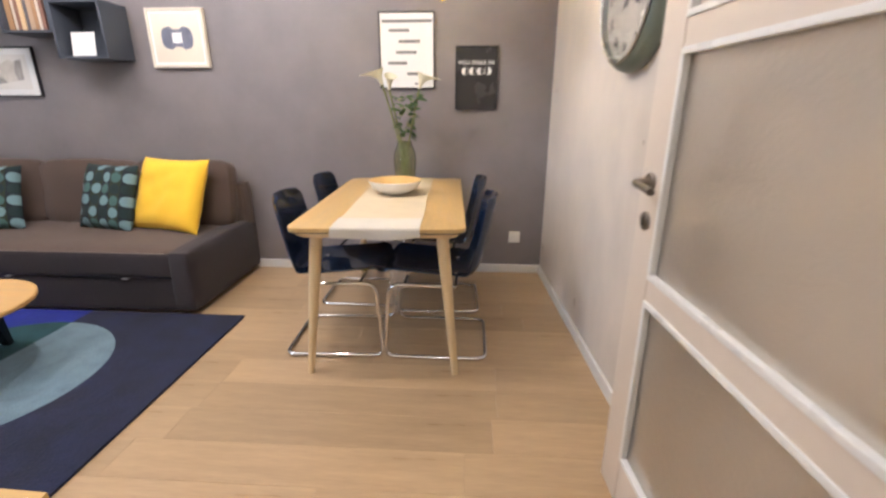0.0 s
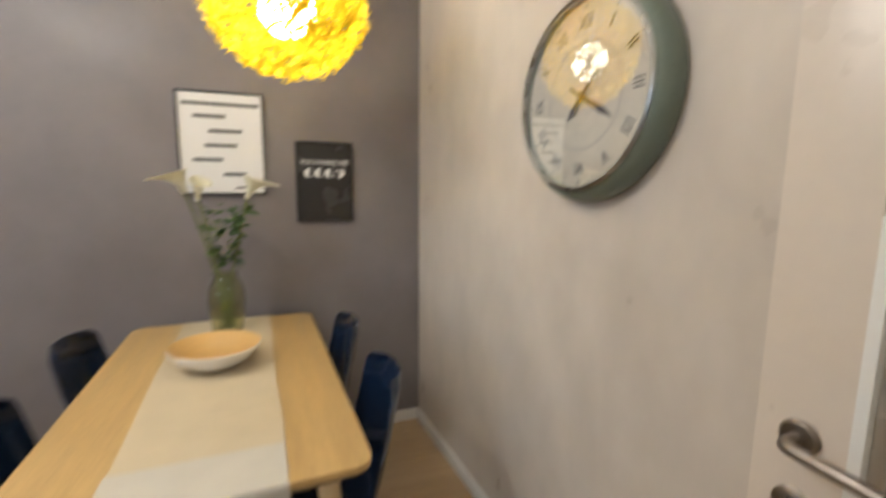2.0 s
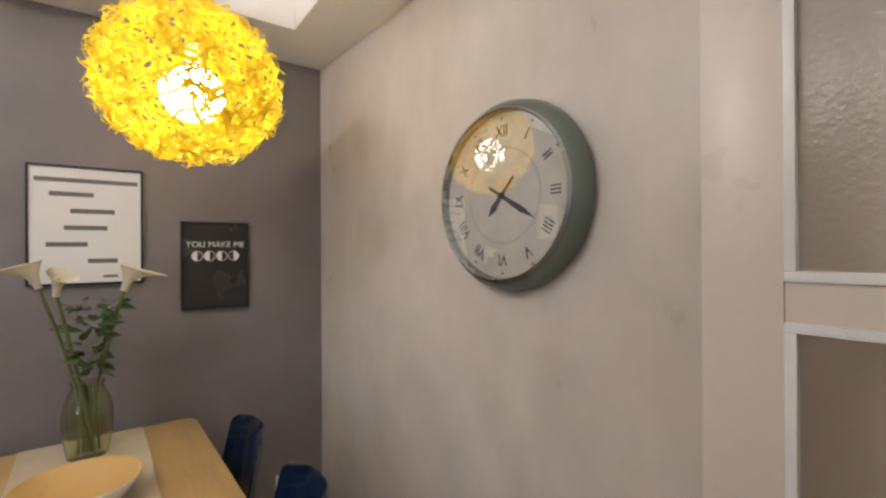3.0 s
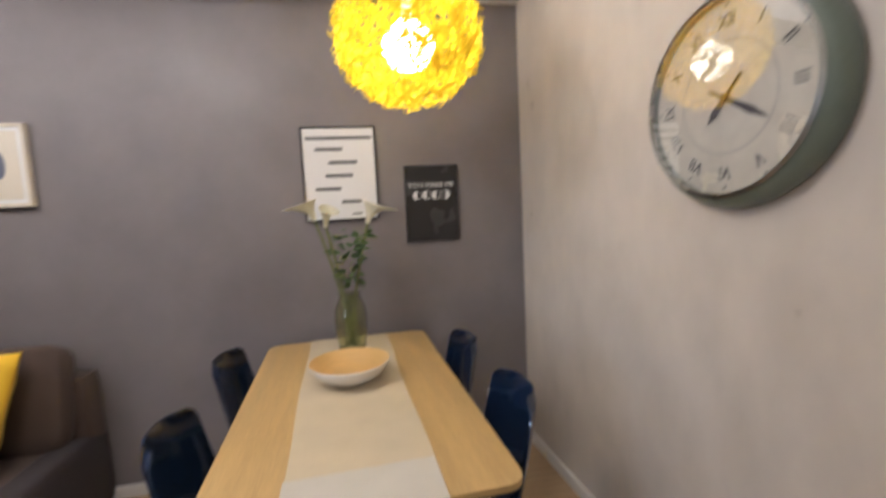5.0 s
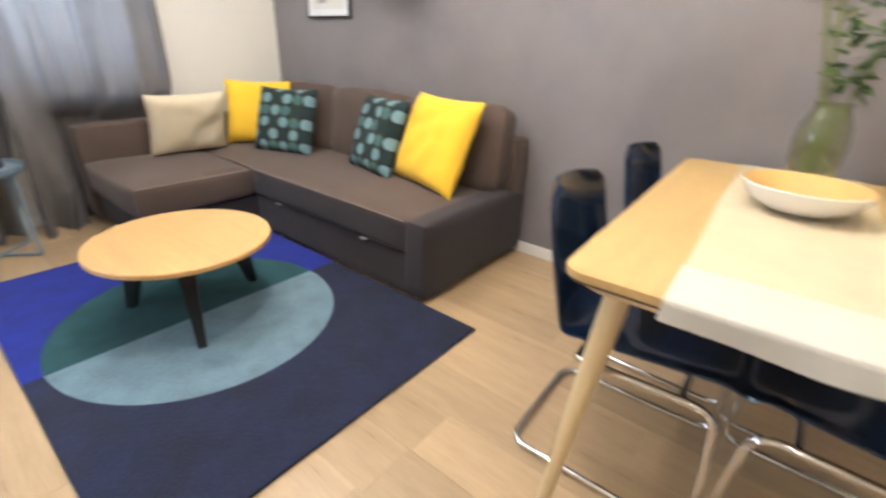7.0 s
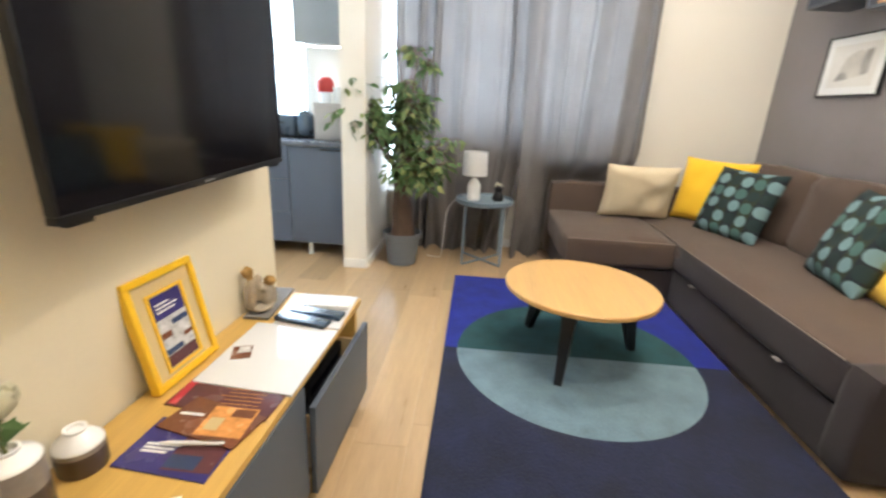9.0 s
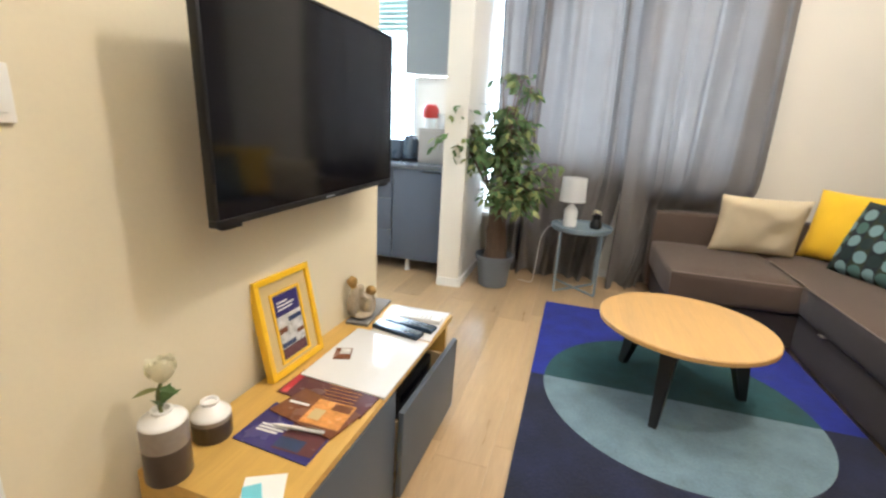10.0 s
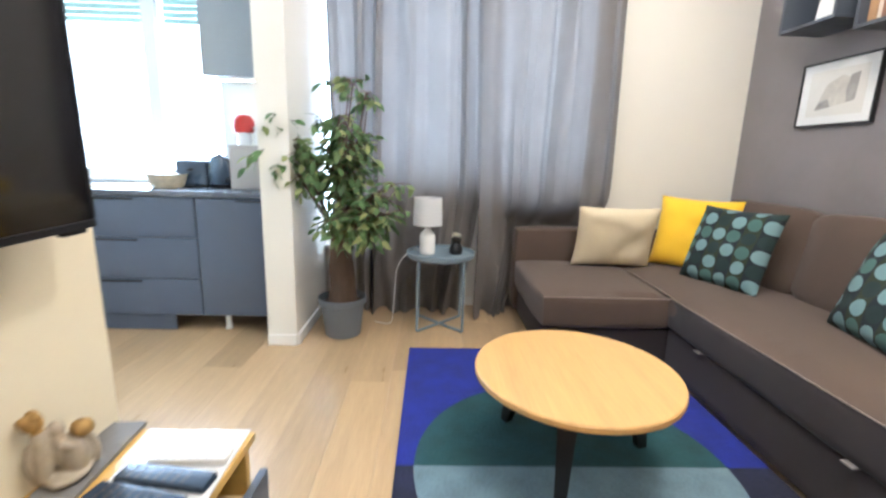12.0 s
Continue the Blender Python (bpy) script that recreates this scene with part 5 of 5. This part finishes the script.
def tv_bench():
    b = thing("tv_bench", pose(-1.597, 1.064, 0, 0, 0, SKEW * 0.55), "oak media bench with slate blue fronts, one front drawn open", "bench")
    # Local x runs east, local y from the front back to the wall.
    L, D, z0, z1 = 1.005, 0.345, 0.045, 0.43
    t = 0.020
    part("top", box(0, L, -D, 0, z1 - t, z1, 0.002), OAK_X, b, "oak top")
    part("bottom", box(0, L, -D, -0.018, z0, z0 + t, 0.002), OAK_X, b)
    for x in (0, L / 2 - t / 2, L - t):
        part("side", box(x, x + t, -D, -0.018, z0 + t, z1 - t, 0.002), OAK_X, b, "oak side panel")
    part("back", box(t, L - t, -D, -D + 0.008, z0 + t, z1 - t, 0), OAK_X, b)
    part("drawer_front", box(0.516, L - 0.002, -0.017, 0.001, z0 + 0.002, z1 - 0.026, 0.002), SLATE_FRONT, b, "closed slate blue drawer front")
    front = part("flap_front", box(0.002, 0.512, -0.017, 0.001, 0, 0.296, 0.002), SLATE_FRONT, b, "slate blue front drawn slightly open", pose(0, 0.020, z0 - 0.004, -1, 0, 0))
    part("drawer_box", joined(box(0.03, 0.04, -0.30, 0.002, 0.10, 0.28, 0.001), box(0.47, 0.48, -0.30, 0.002, 0.10, 0.28, 0.001), box(0.04, 0.47, -0.30, 0.002, 0.10, 0.108, 0)), ASH, b, "pale wooden drawer box")
    for x in (0.08, L - 0.08):
        for y in (-0.06, -D + 0.05):
            part("foot", box(x - 0.02, x + 0.02, y - 0.02, y + 0.02, 0, z0, 0.002), BLACK_PLASTIC, b)


tv_bench()
dv = thing("set_top_box", pose(-1.36, 0.910, 0.1085, 0, 0, SKEW), "black set-top box in the open drawer", "media player")
part("case", box(-0.14, 0.14, -0.10, 0.10, 0, 0.20, 0.006), BLACK_PLASTIC, dv)
part("front_strip", box(-0.12, 0.12, 0.1, 0.1015, 0.15, 0.175, 0), SCREEN, dv)
ZT = 0.4302


def grey_vase(x, y, r, h, label, flower):
    v = thing("ceramic_vase", pose(x, y, ZT), label, "vase")
    a, b = (h * 0.50, h * 0.83) if flower else (h * 0.50, h * 0.62)
    part("foot_band", lathe([(0, 0), (r * 0.95, 0), (r, 0.004), (r, a)], 44), DARK_GLAZE, v, "dark brown glaze")
    part("middle_band", lathe([(r, a), (r * 1.002, a + 0.002), (r, b)], 44), GREY_GLAZE, v, "grey glaze")
    s0 = b
    nr = r * 0.40
    part("shoulder", lathe([(r, s0), (r * 0.99, s0 + 0.003), (r * 0.93, s0 + 0.007), (nr * 1.3, h - 0.011), (nr, h - 0.007), (nr * 1.15, h), (nr * 0.85, h), (nr * 0.75, h * 0.93), (0, h * 0.9)], 44), CERAMIC, v, "white glazed shoulder")
    if flower:
        stem = rounded_path([(0, 0, h * 0.9), (0.004, -0.003, h + 0.03), (-0.004, 0.006, h + 0.060)], 0.05, 4)
        part("stem", tube(stem, 0.0035, 8), STEM, v)
        rnd = random.Random(5)
        petals = []
        for k in range(26):
            t = k / 26
            e = 1.50 - 0.95 * t
            src = leaf_bm(0.044 + 0.006 * t, 0.048, 0.45, -0.55)
            src.transform(Matrix.Translation((-0.004, 0.006, h + 0.058)) @ Matrix.Diagonal((0.84, 0.84, 0.84, 1)) @ Matrix.Rotation(k * 2.4, 4, "Z") @ Matrix.Translation((0.002 + 0.010 * t, 0, 0)) @ Matrix.Rotation(-e, 4, "Y"))
            petals.append(src)
        part("bloom", joined(*petals), PETAL, v, "cream rose bloom")["kind"] = "stuff"
        lf = []
        for a2, z2, tl in ((2.5, 0.006, 0.75), (0.3, 0.002, 1.05), (3.4, 0.008, 0.8), (5.6, 0.042, 0.0), (1.6, 0.044, 0.1)):
            src = leaf_bm(0.042, 0.019, 0.3, 0.15)
            src.transform(Matrix.Translation((0, 0, h + z2)) @ Matrix.Rotation(a2, 4, "Z") @ Matrix.Rotation(-tl, 4, "Y"))
            lf.append(src)
        part("leaf_spray", joined(*lf), LEAF, v)
    return v


grey_vase(-0.620, 0.752, 0.0425, 0.150, "cylinder vase banded brown, grey and white with a cream rose", True)
grey_vase(-0.742, 0.742, 0.042, 0.088, "squat empty vase banded dark brown and white", False)


def yellow_frame():
    f = thing("photo_frame", pose(-1.066, 0.742, ZT + 0.003, 0, 0, -3.0) @ pose(0, 0, 0, 11, 0, 0), "yellow standing frame with a printed leaflet, leaning on the wall", "picture frame")
    w, h, r = 0.114, 0.282, 0.017
    part("frame", joined(box(-w, w, -0.012, 0.012, 0, r, 0.002), box(-w, w, -0.012, 0.012, h - r, h, 0.002),
                         box(-w, -w + r, -0.012, 0.012, r, h - r, 0.002), box(w - r, w, -0.012, 0.012, r, h - r, 0.002)), YELLOW_FRAME, f)
    part("mount", box(-w + r, w - r, -0.010, 0.004, r, h - r, 0), KRAFT, f, "kraft coloured mount")
    part("inner_rim", joined(box(-0.062, 0.062, 0.004, 0.008, 0.226, 0.232, 0.001), box(-0.062, 0.062, 0.004, 0.008, 0.028, 0.034, 0.001),
                             box(-0.062, -0.054, 0.004, 0.008, 0.034, 0.226, 0.001), box(0.054, 0.062, 0.004, 0.008, 0.034, 0.226, 0.001)), YELLOW_FRAME, f)
    part("print_top", box(-0.050, 0.050, 0.0041, 0.0055, 0.162, 0.222, 0), PHOTO["indigo"], f)
    part("print_body", box(-0.050, 0.050, 0.0041, 0.0055, 0.068, 0.1615, 0), PHOTO["pale"], f)
    part("print_foot", box(-0.050, 0.050, 0.0041, 0.0055, 0.038, 0.0675, 0), PHOTO["maroon"], f)
    for x0, x1, z2, z3, c in ((-0.050, 0.006, 0.136, 0.150, "navy"), (0.016, 0.050, 0.112, 0.128, "brown"), (-0.050, -0.020, 0.092, 0.104, "brown"), (-0.008, 0.050, 0.070, 0.084, "navy")):
        part("photo", box(x0, x1, 0.0056, 0.0059, z2, z3, 0), PHOTO[c], f, "small dark photograph")
    for k, (a, b) in enumerate(((-0.005, 0.04), (-0.03, 0.04), (-0.02, 0.04))):
        part("bar", box(a, b, 0.0056, 0.0060, 0.198 - 0.010 * k, 0.202 - 0.010 * k, 0), PAPER, f)


yellow_frame()


def flat(name, corners, z, thick, material, label, category):
    """A sheet with four corners lying at height z."""
    cx, cy = sum(p[0] for p in corners) / 4, sum(p[1] for p in corners) / 4
    o = thing(name, pose(cx, cy, z), label, category)
    part("sheet", prism([(x - cx, y - cy) for x, y in corners], 0, thick, 0.0004), material, o)
    return o, cx, cy


o, cx, cy = flat("brochure", [(-0.745, 0.792), (-0.728, 0.992), (-0.870, 0.998), (-0.890, 0.798)], ZT, 0.003, PHOTO["indigo"], "indigo travel brochure with a pen on it", "brochure")
for k in range(3):
    part("bar", box(-0.005 + 0.010 * k, 0.001 + 0.010 * k, -0.075, 0.0 - 0.01 * k, 0.0031, 0.0034, 0), PAPER, o)
part("picture", box(-0.06, 0.06, -0.005, 0.095, 0.0031, 0.0034, 0), PHOTO["maroon"], o, "dark photograph")
part("picture", box(0.02, 0.055, -0.005, 0.06, 0.0035, 0.0037, 0), PHOTO["navy"], o)
o, cx, cy = flat("brochure", [(-0.855, 0.805), (-0.812, 1.000), (-0.915, 1.025), (-0.965, 0.835)], ZT + 0.0035, 0.003, PHOTO["brown"], "brown restaurant brochure with a warm photograph", "brochure")
part("picture", box(-0.05, 0.045, -0.02, 0.085, 0.0031, 0.0034, 0), PHOTO["orange"], o, "warm orange photograph")
part("picture", box(-0.012, 0.028, -0.010, 0.022, 0.0035, 0.0037, 0), KRAFT, o, "pale table in the photograph")
part("picture", box(-0.045, -0.018, 0.030, 0.080, 0.0035, 0.0037, 0), PHOTO["brown"], o)
part("bar", box(-0.02, -0.012, -0.085, -0.03, 0.0031, 0.0034, 0), PAPER, o)
o, cx, cy = flat("brochure", [(-0.930, 0.770), (-0.905, 1.025), (-1.010, 1.035), (-1.050, 0.778)], ZT, 0.003, PHOTO["maroon"], "dark maroon leaflet with printed lines", "brochure")
for k in range(5):
    part("bar", box(-0.035 + 0.014 * k, -0.033 + 0.014 * k, -0.02 + 0.012 * (k % 2), 0.085, 0.0031, 0.0034, 0), PHOTO["orange"], o)
part("corner_block", box(-0.055, 0.04, -0.125, -0.105, 0.0031, 0.0034, 0), PHOTO["red"], o)
pen = thing("pen", pose(-0.812, 0.915, ZT + 0.0125, 0, 90, 97), "pale ball pen lying on the brochures", "pen")
part("barrel", lathe([(0, -0.065), (0.002, -0.063), (0.0045, -0.045), (0.0045, 0.06), (0.003, 0.065), (0, 0.065)], 14), PLASTIC_WHITE, pen)
part("clip", box(-0.0065, -0.0045, -0.0015, 0.0015, 0.02, 0.06, 0.0004), CHROME, pen)
# Flat glossy white area covering the oak in the middle of the bench.
o, cx, cy = flat("white_board", [(-1.020, 0.782), (-1.000, 1.048), (-1.335, 1.058), (-1.345, 0.792)], ZT + 0.0002, 0.006, GLOSS_WHITE, "flat glossy white area on the bench top", "board")
o2 = thing("card", pose(-1.165, 0.835, ZT + 0.0065, 0, 0, 20), "small printed card on the white area", "card")
part("sheet", box(-0.034, 0.034, -0.026, 0.026, 0, 0.0012, 0), PHOTO["brown"], o2)
part("picture", box(-0.030, 0.004, -0.010, 0.022, 0.0013, 0.0015, 0), PHOTO["pale"], o2, "pale printed picture")
# Second glossy white area, over the oak at the west end.
o, cx, cy = flat("white_board", [(-1.350, 0.840), (-1.350, 1.058), (-1.600, 1.052), (-1.595, 0.840)], ZT + 0.0002, 0.004, GLOSS_WHITE, "flat glossy white area at the bench end", "sheet")


def remote(x, y, yaw, w, l, material, label, z):
    r = thing("remote_control", pose(x, y, z, 0, 0, yaw), label, "remote")
    part("body", box(-l / 2, l / 2, -w / 2, w / 2, 0, 0.016, 0.006, 3), material, r)
    for i in range(7):
        for j in range(3):
            part("button", box(-0.0045, 0.0045, -0.0035, 0.0035, 0.0155, 0.0164, 0.0003), CAB_GREY if material is PLASTIC_WHITE else BLACK, r, "", pose(-l * 0.36 + i * l * 0.10, (j - 1) * w * 0.28, 0))
    return r


remote(-1.495, 0.970, 92, 0.044, 0.160, PLASTIC_WHITE, "white remote control on the bench end", ZT + 0.0045)
remote(-1.430, 0.955, 82, 0.048, 0.190, mat("blue_black_plastic", (0.02, 0.035, 0.06), 0.18, var=0.2), "black glossy remote control beside a white one", ZT + 0.0045)
remote(-1.372, 0.930, 78, 0.050, 0.185, mat("blue_black_plastic", (0.02, 0.035, 0.06), 0.18, var=0.2), "black glossy remote control beside the white area", ZT + 0.0045)
note = thing("note_pad", pose(-0.640, 0.955, ZT, 0, 0, 28), "white note square under a small blue box", "note")
part("sheet", box(-0.045, 0.045, -0.04, 0.04, 0, 0.002, 0), PAPER, note)
cub = thing("small_box", pose(-0.612, 0.955, ZT + 0.002, 0, 0, 40), "little pale blue plastic box on a note", "box")
part("case", box(-0.022, 0.022, -0.017, 0.017, 0, 0.018, 0.004), PHOTO["cyan"], cub)
part("lid", box(-0.0225, 0.0225, -0.0175, 0.0175, 0.018, 0.024, 0.003), PHOTO["cyan"], cub)


def gilded(m):
    """Bronze paint over the two round heads of the stone-coloured cast."""
    n, l = m.node_tree.nodes, m.node_tree.links
    p = n["Principled BSDF"]
    source = p.inputs["Base Color"].links[0].from_socket
    co = n.new("ShaderNodeTexCoord")
    near = []
    for centre, radius in (((0.020, -0.026, 0.120), 0.023), ((-0.014, 0.022, 0.088), 0.019)):
        d = n.new("ShaderNodeVectorMath")
        d.operation = "DISTANCE"
        d.inputs[1].default_value = centre
        l.new(co.outputs["Object"], d.inputs[0])
        k = n.new("ShaderNodeMath")
        k.operation = "LESS_THAN"
        k.inputs[1].default_value = radius
        l.new(d.outputs["Value"], k.inputs[0])
        near.append(k.outputs[0])
    both = n.new("ShaderNodeMath")
    both.operation = "MAXIMUM"
    l.new(near[0], both.inputs[0])
    l.new(near[1], both.inputs[1])
    mix = n.new("ShaderNodeMix")
    mix.data_type = "RGBA"
    l.new(both.outputs[0], mix.inputs[0])
    l.new(source, mix.inputs[6])
    mix.inputs[7].default_value = (0.42, 0.28, 0.11, 1)
    l.new(mix.outputs[2], p.inputs["Base Color"])
    l.new(both.outputs[0], p.inputs["Metallic"])
    return m


def figurine():
    plate = thing("slate_plate", pose(-1.495, 0.765, ZT, 0, 0, 4), "dark slate plate carrying a figurine", "plate")
    part("slab", box(-0.125, 0.125, -0.042, 0.042, 0, 0.010, 0.002), SLATE, plate)

    def blob(c, r, m=None):
        bm = bmesh.new()
        bmesh.ops.create_icosphere(bm, subdivisions=3, radius=1, matrix=Matrix.Translation(c) @ (m or Matrix()) @ Matrix.Diagonal((*r, 1)))
        return bm
    # A seated group cast in one piece: stone-coloured bodies, bronzed heads.
    bodies = [blob((-0.004, 0.0, 0.010), (0.040, 0.030, 0.012)), blob((0.018, -0.022, 0.050), (0.014, 0.014, 0.050)), blob((0.020, -0.020, 0.085), (0.011, 0.012, 0.026)),
              blob((-0.006, 0.012, 0.042), (0.020, 0.020, 0.036)), blob((0.004, -0.004, 0.062), (0.012, 0.013, 0.036)), blob((0.003, -0.006, 0.094), (0.012, 0.012, 0.013)),
              blob((-0.030, 0.014, 0.030), (0.014, 0.014, 0.030)),
              tube(rounded_path([(0.018, 0.004, 0.074), (-0.004, 0.024, 0.052), (-0.026, 0.016, 0.044)], 0.02, 5), 0.0075, 12),
              tube(rounded_path([(-0.022, 0.020, 0.070), (-0.036, 0.026, 0.040), (-0.038, 0.022, 0.006)], 0.02, 5), 0.006, 12),
              tube(rounded_path([(0.026, -0.030, 0.080), (0.032, -0.034, 0.045), (0.016, -0.034, 0.010)], 0.02, 5), 0.006, 12)]
    heads = [blob((0.020, -0.026, 0.116), (0.015, 0.015, 0.015)), blob((0.028, -0.032, 0.122), (0.009, 0.009, 0.009)), blob((0.012, -0.030, 0.126), (0.009, 0.009, 0.008)), blob((0.022, -0.018, 0.127), (0.008, 0.008, 0.007)),
             blob((-0.014, 0.022, 0.084), (0.017, 0.017, 0.015))]
    bm = joined(*bodies, *heads)
    for v in bm.verts:
        v.co += v.co.normalized() * noise.noise(v.co * 60) * 0.002
    ob = link("figurine", bm, gilded(RESIN), None, pose(-1.430, 0.768, ZT + 0.0102, 0, 0, 8) @ Matrix.Scale(1.18, 4))
    mod = ob.modifiers.new("cast", "REMESH")
    mod.mode, mod.voxel_size, mod.use_smooth_shade = "VOXEL", 0.0022, True
    tagged(ob, "small seated stone-grey resin group with bronzed heads on slate", "figurine")


figurine()
sw = thing("light_switch", pose(-0.466, south(-0.466) + 0.0005, 1.141, 0, 0, SKEW), "white double wall switch by the doorway", "switch")
part("plate", box(-0.062, 0.062, 0, 0.009, -0.041, 0.041, 0.003), PLASTIC_WHITE, sw)
for k in (-1, 1):
    part("rocker", box(k * 0.027 - 0.025, k * 0.027 + 0.025, 0.009, 0.0125, -0.027, 0.030, 0.002), PLASTIC_WHITE, sw)


# ---- kitchen ----
def kitchen():
    def unit(y0, y1, drawers, label):
        u = thing("kitchen_cabinet", pose(-3.795, 0, 0), label, "cabinet", "slate blue base cabinets")
        part("body", box(0, 0.575, y0 + 0.001, y1 - 0.001, 0.10, 0.815, 0.002), CAB_GREY, u)
        zs = [0.105, 0.33, 0.575, 0.812] if drawers else [0.105, 0.812]
        for a, b in zip(zs, zs[1:]):
            fr = part("drawer_front" if drawers else "door", box(0.577, 0.595, y0 + 0.002, y1 - 0.002, a + 0.002, b - 0.002, 0.002), KITCHEN_FRONT, u)
            part("grip", box(0.595, 0.603, y0 + 0.03 if drawers else y1 - 0.20, (y0 + 0.26) if drawers else y1 - 0.03, b - 0.022, b - 0.010, 0.002), BLACK, fr, "slim dark grip")
        for yy in (y0 + 0.11,):
            part("leg", lathe([(0, 0), (0.022, 0), (0.024, 0.006), (0.017, 0.012), (0.017, 0.10), (0, 0.10)], 20), PLASTIC_WHITE, u, "white plastic leg", pose(0.525, yy, 0))
        return u
    unit(0.125, 0.555, False, "slate blue base cabinet with one door on white legs")
    unit(-0.48, 0.120, True, "slate blue base cabinet with three drawers")
    unit(-1.08, -0.485, False, "slate blue base cabinet with a door by the wall")
    pl = thing("plinth", pose(-3.795, 0, 0), "slate blue plinth board under the drawer cabinets", "plinth")
    part("board", box(0.556, 0.571, -1.08, -0.06, 0.004, 0.098, 0.002), KITCHEN_FRONT, pl)
    w = thing("worktop", pose(-3.798, 0, 0), "thin dark grey kitchen worktop", "worktop")
    part("slab", box(0, 0.615, -1.10, 0.558, 0.8165, 0.846, 0.003), COUNTER, w)
    up = thing("wall_cabinet", pose(-3.798, 0, 0), "pale grey kitchen wall cabinet", "cabinet")
    part("body", box(0, 0.33, 0.10, 0.557, 1.52, 2.44, 0.002), CAB_GREY, up)
    part("door", box(0.332, 0.350, 0.102, 0.555, 1.505, 2.435, 0.002), CAB_GREY, up)
    # Added glowing strip that overexposes the gap between worktop and wall cabinet.
    up2 = thing("under_cabinet_lamp", pose(-3.60, 0.33, 1.52), "slim glowing strip added under the wall cabinet for the kitchen glare", "lamp")
    part("housing", box(-0.02, 0.02, -0.20, 0.20, -0.016, 0, 0.002), PLASTIC_WHITE, up2)
    part("strip", box(-0.016, 0.016, -0.195, 0.195, -0.019, -0.0162, 0), glow("strip_glow", (1.0, 0.97, 0.90), 30.0), up2)


kitchen()


def kettle(x, y):
    k = thing("kettle", pose(x, y, 0.8465), "dark electric kettle on the worktop", "kettle")
    part("base", lathe([(0, 0), (0.072, 0), (0.074, 0.012), (0.060, 0.018), (0, 0.018)], 32), BLACK_PLASTIC, k)
    part("body", lathe([(0, 0.019), (0.068, 0.019), (0.074, 0.04), (0.066, 0.15), (0.055, 0.185), (0, 0.187)], 36), mat("blue_steel", (0.10, 0.13, 0.17), 0.25, 0.7), k)
    part("lid", lathe([(0, 0.186), (0.052, 0.187), (0.046, 0.197), (0.012, 0.200), (0.012, 0.212), (0, 0.214)], 28), BLACK_PLASTIC, k)
    part("handle", tube(rounded_path([(0.04, 0.045, 0.18), (0.07, 0.085, 0.17), (0.065, 0.095, 0.06), (0.045, 0.05, 0.045)], 0.03, 5), 0.010, 10), BLACK_PLASTIC, k)


kettle(-3.52, 0.135)
toaster = thing("toaster", pose(-3.56, -0.03, 0.8465), "dark two-slot toaster behind the basket", "toaster")
part("body", box(-0.08, 0.08, -0.095, 0.095, 0.008, 0.165, 0.022, 4), mat("dark_blue_enamel", (0.05, 0.07, 0.10), 0.3), toaster)
for k in (-1, 1):
    part("slot", box(k * 0.03 - 0.012, k * 0.03 + 0.012, -0.07, 0.07, 0.1655, 0.167, 0), BLACK, toaster)
part("lever", box(0.08, 0.095, -0.015, 0.015, 0.10, 0.115, 0.003), BLACK_PLASTIC, toaster)
part("foot", box(-0.07, 0.07, -0.085, 0.085, 0, 0.008, 0), BLACK_PLASTIC, toaster)
bk = thing("basket", pose(-3.42, -0.140, 0.8465), "pale straw bread basket on the worktop", "basket")
part("weave", lathe([(0, 0), (0.075, 0), (0.092, 0.020), (0.106, 0.075), (0.110, 0.080), (0.102, 0.080), (0.086, 0.024), (0.07, 0.008), (0, 0.008)], 36), WICKER, bk)
part("cloth", lathe([(0.092, 0.06), (0.06, 0.082), (0.02, 0.078), (0, 0.086)], 20), PAPER, bk)
bx = thing("storage_box", pose(-3.50, 0.352, 0.8465), "pale grey-beige storage box beside the kettle", "box")
part("case", box(-0.10, 0.10, -0.105, 0.095, 0, 0.245, 0.008), mat("beige_board", (0.42, 0.38, 0.34), 0.7), bx)
part("lid", box(-0.102, 0.102, -0.107, 0.097, 0.2455, 0.262, 0.005), mat("beige_lid", (0.44, 0.40, 0.36), 0.7), bx)
jar = thing("storage_jar", pose(-3.50, 0.305, 1.109), "white jar with a domed red lid", "jar")
part("jar", lathe([(0, 0), (0.036, 0), (0.042, 0.01), (0.040, 0.075), (0, 0.076)], 28), CERAMIC, jar)
part("lid", lathe([(0, 0.077), (0.056, 0.077), (0.066, 0.105), (0.062, 0.15), (0.040, 0.178), (0, 0.185)], 32), RED, jar, "domed red lid")
cups = thing("cup_stack", pose(-3.50, 0.400, 1.109), "white cups stacked on the box", "cups")
for k in range(3):
    part("cup", lathe([(0, 0), (0.024, 0), (0.034, 0.035), (0.038, 0.045), (0.035, 0.045), (0.022, 0.006), (0, 0.006)], 28), CERAMIC, cups, "", pose(0, 0, 0.034 * k))
tray = thing("cutting_board", pose(-3.45, -0.42, 0.8465), "thin cutting board flat on the worktop", "board")
part("board", box(-0.11, 0.11, -0.16, 0.12, 0, 0.010, 0.004), ASH, tray)
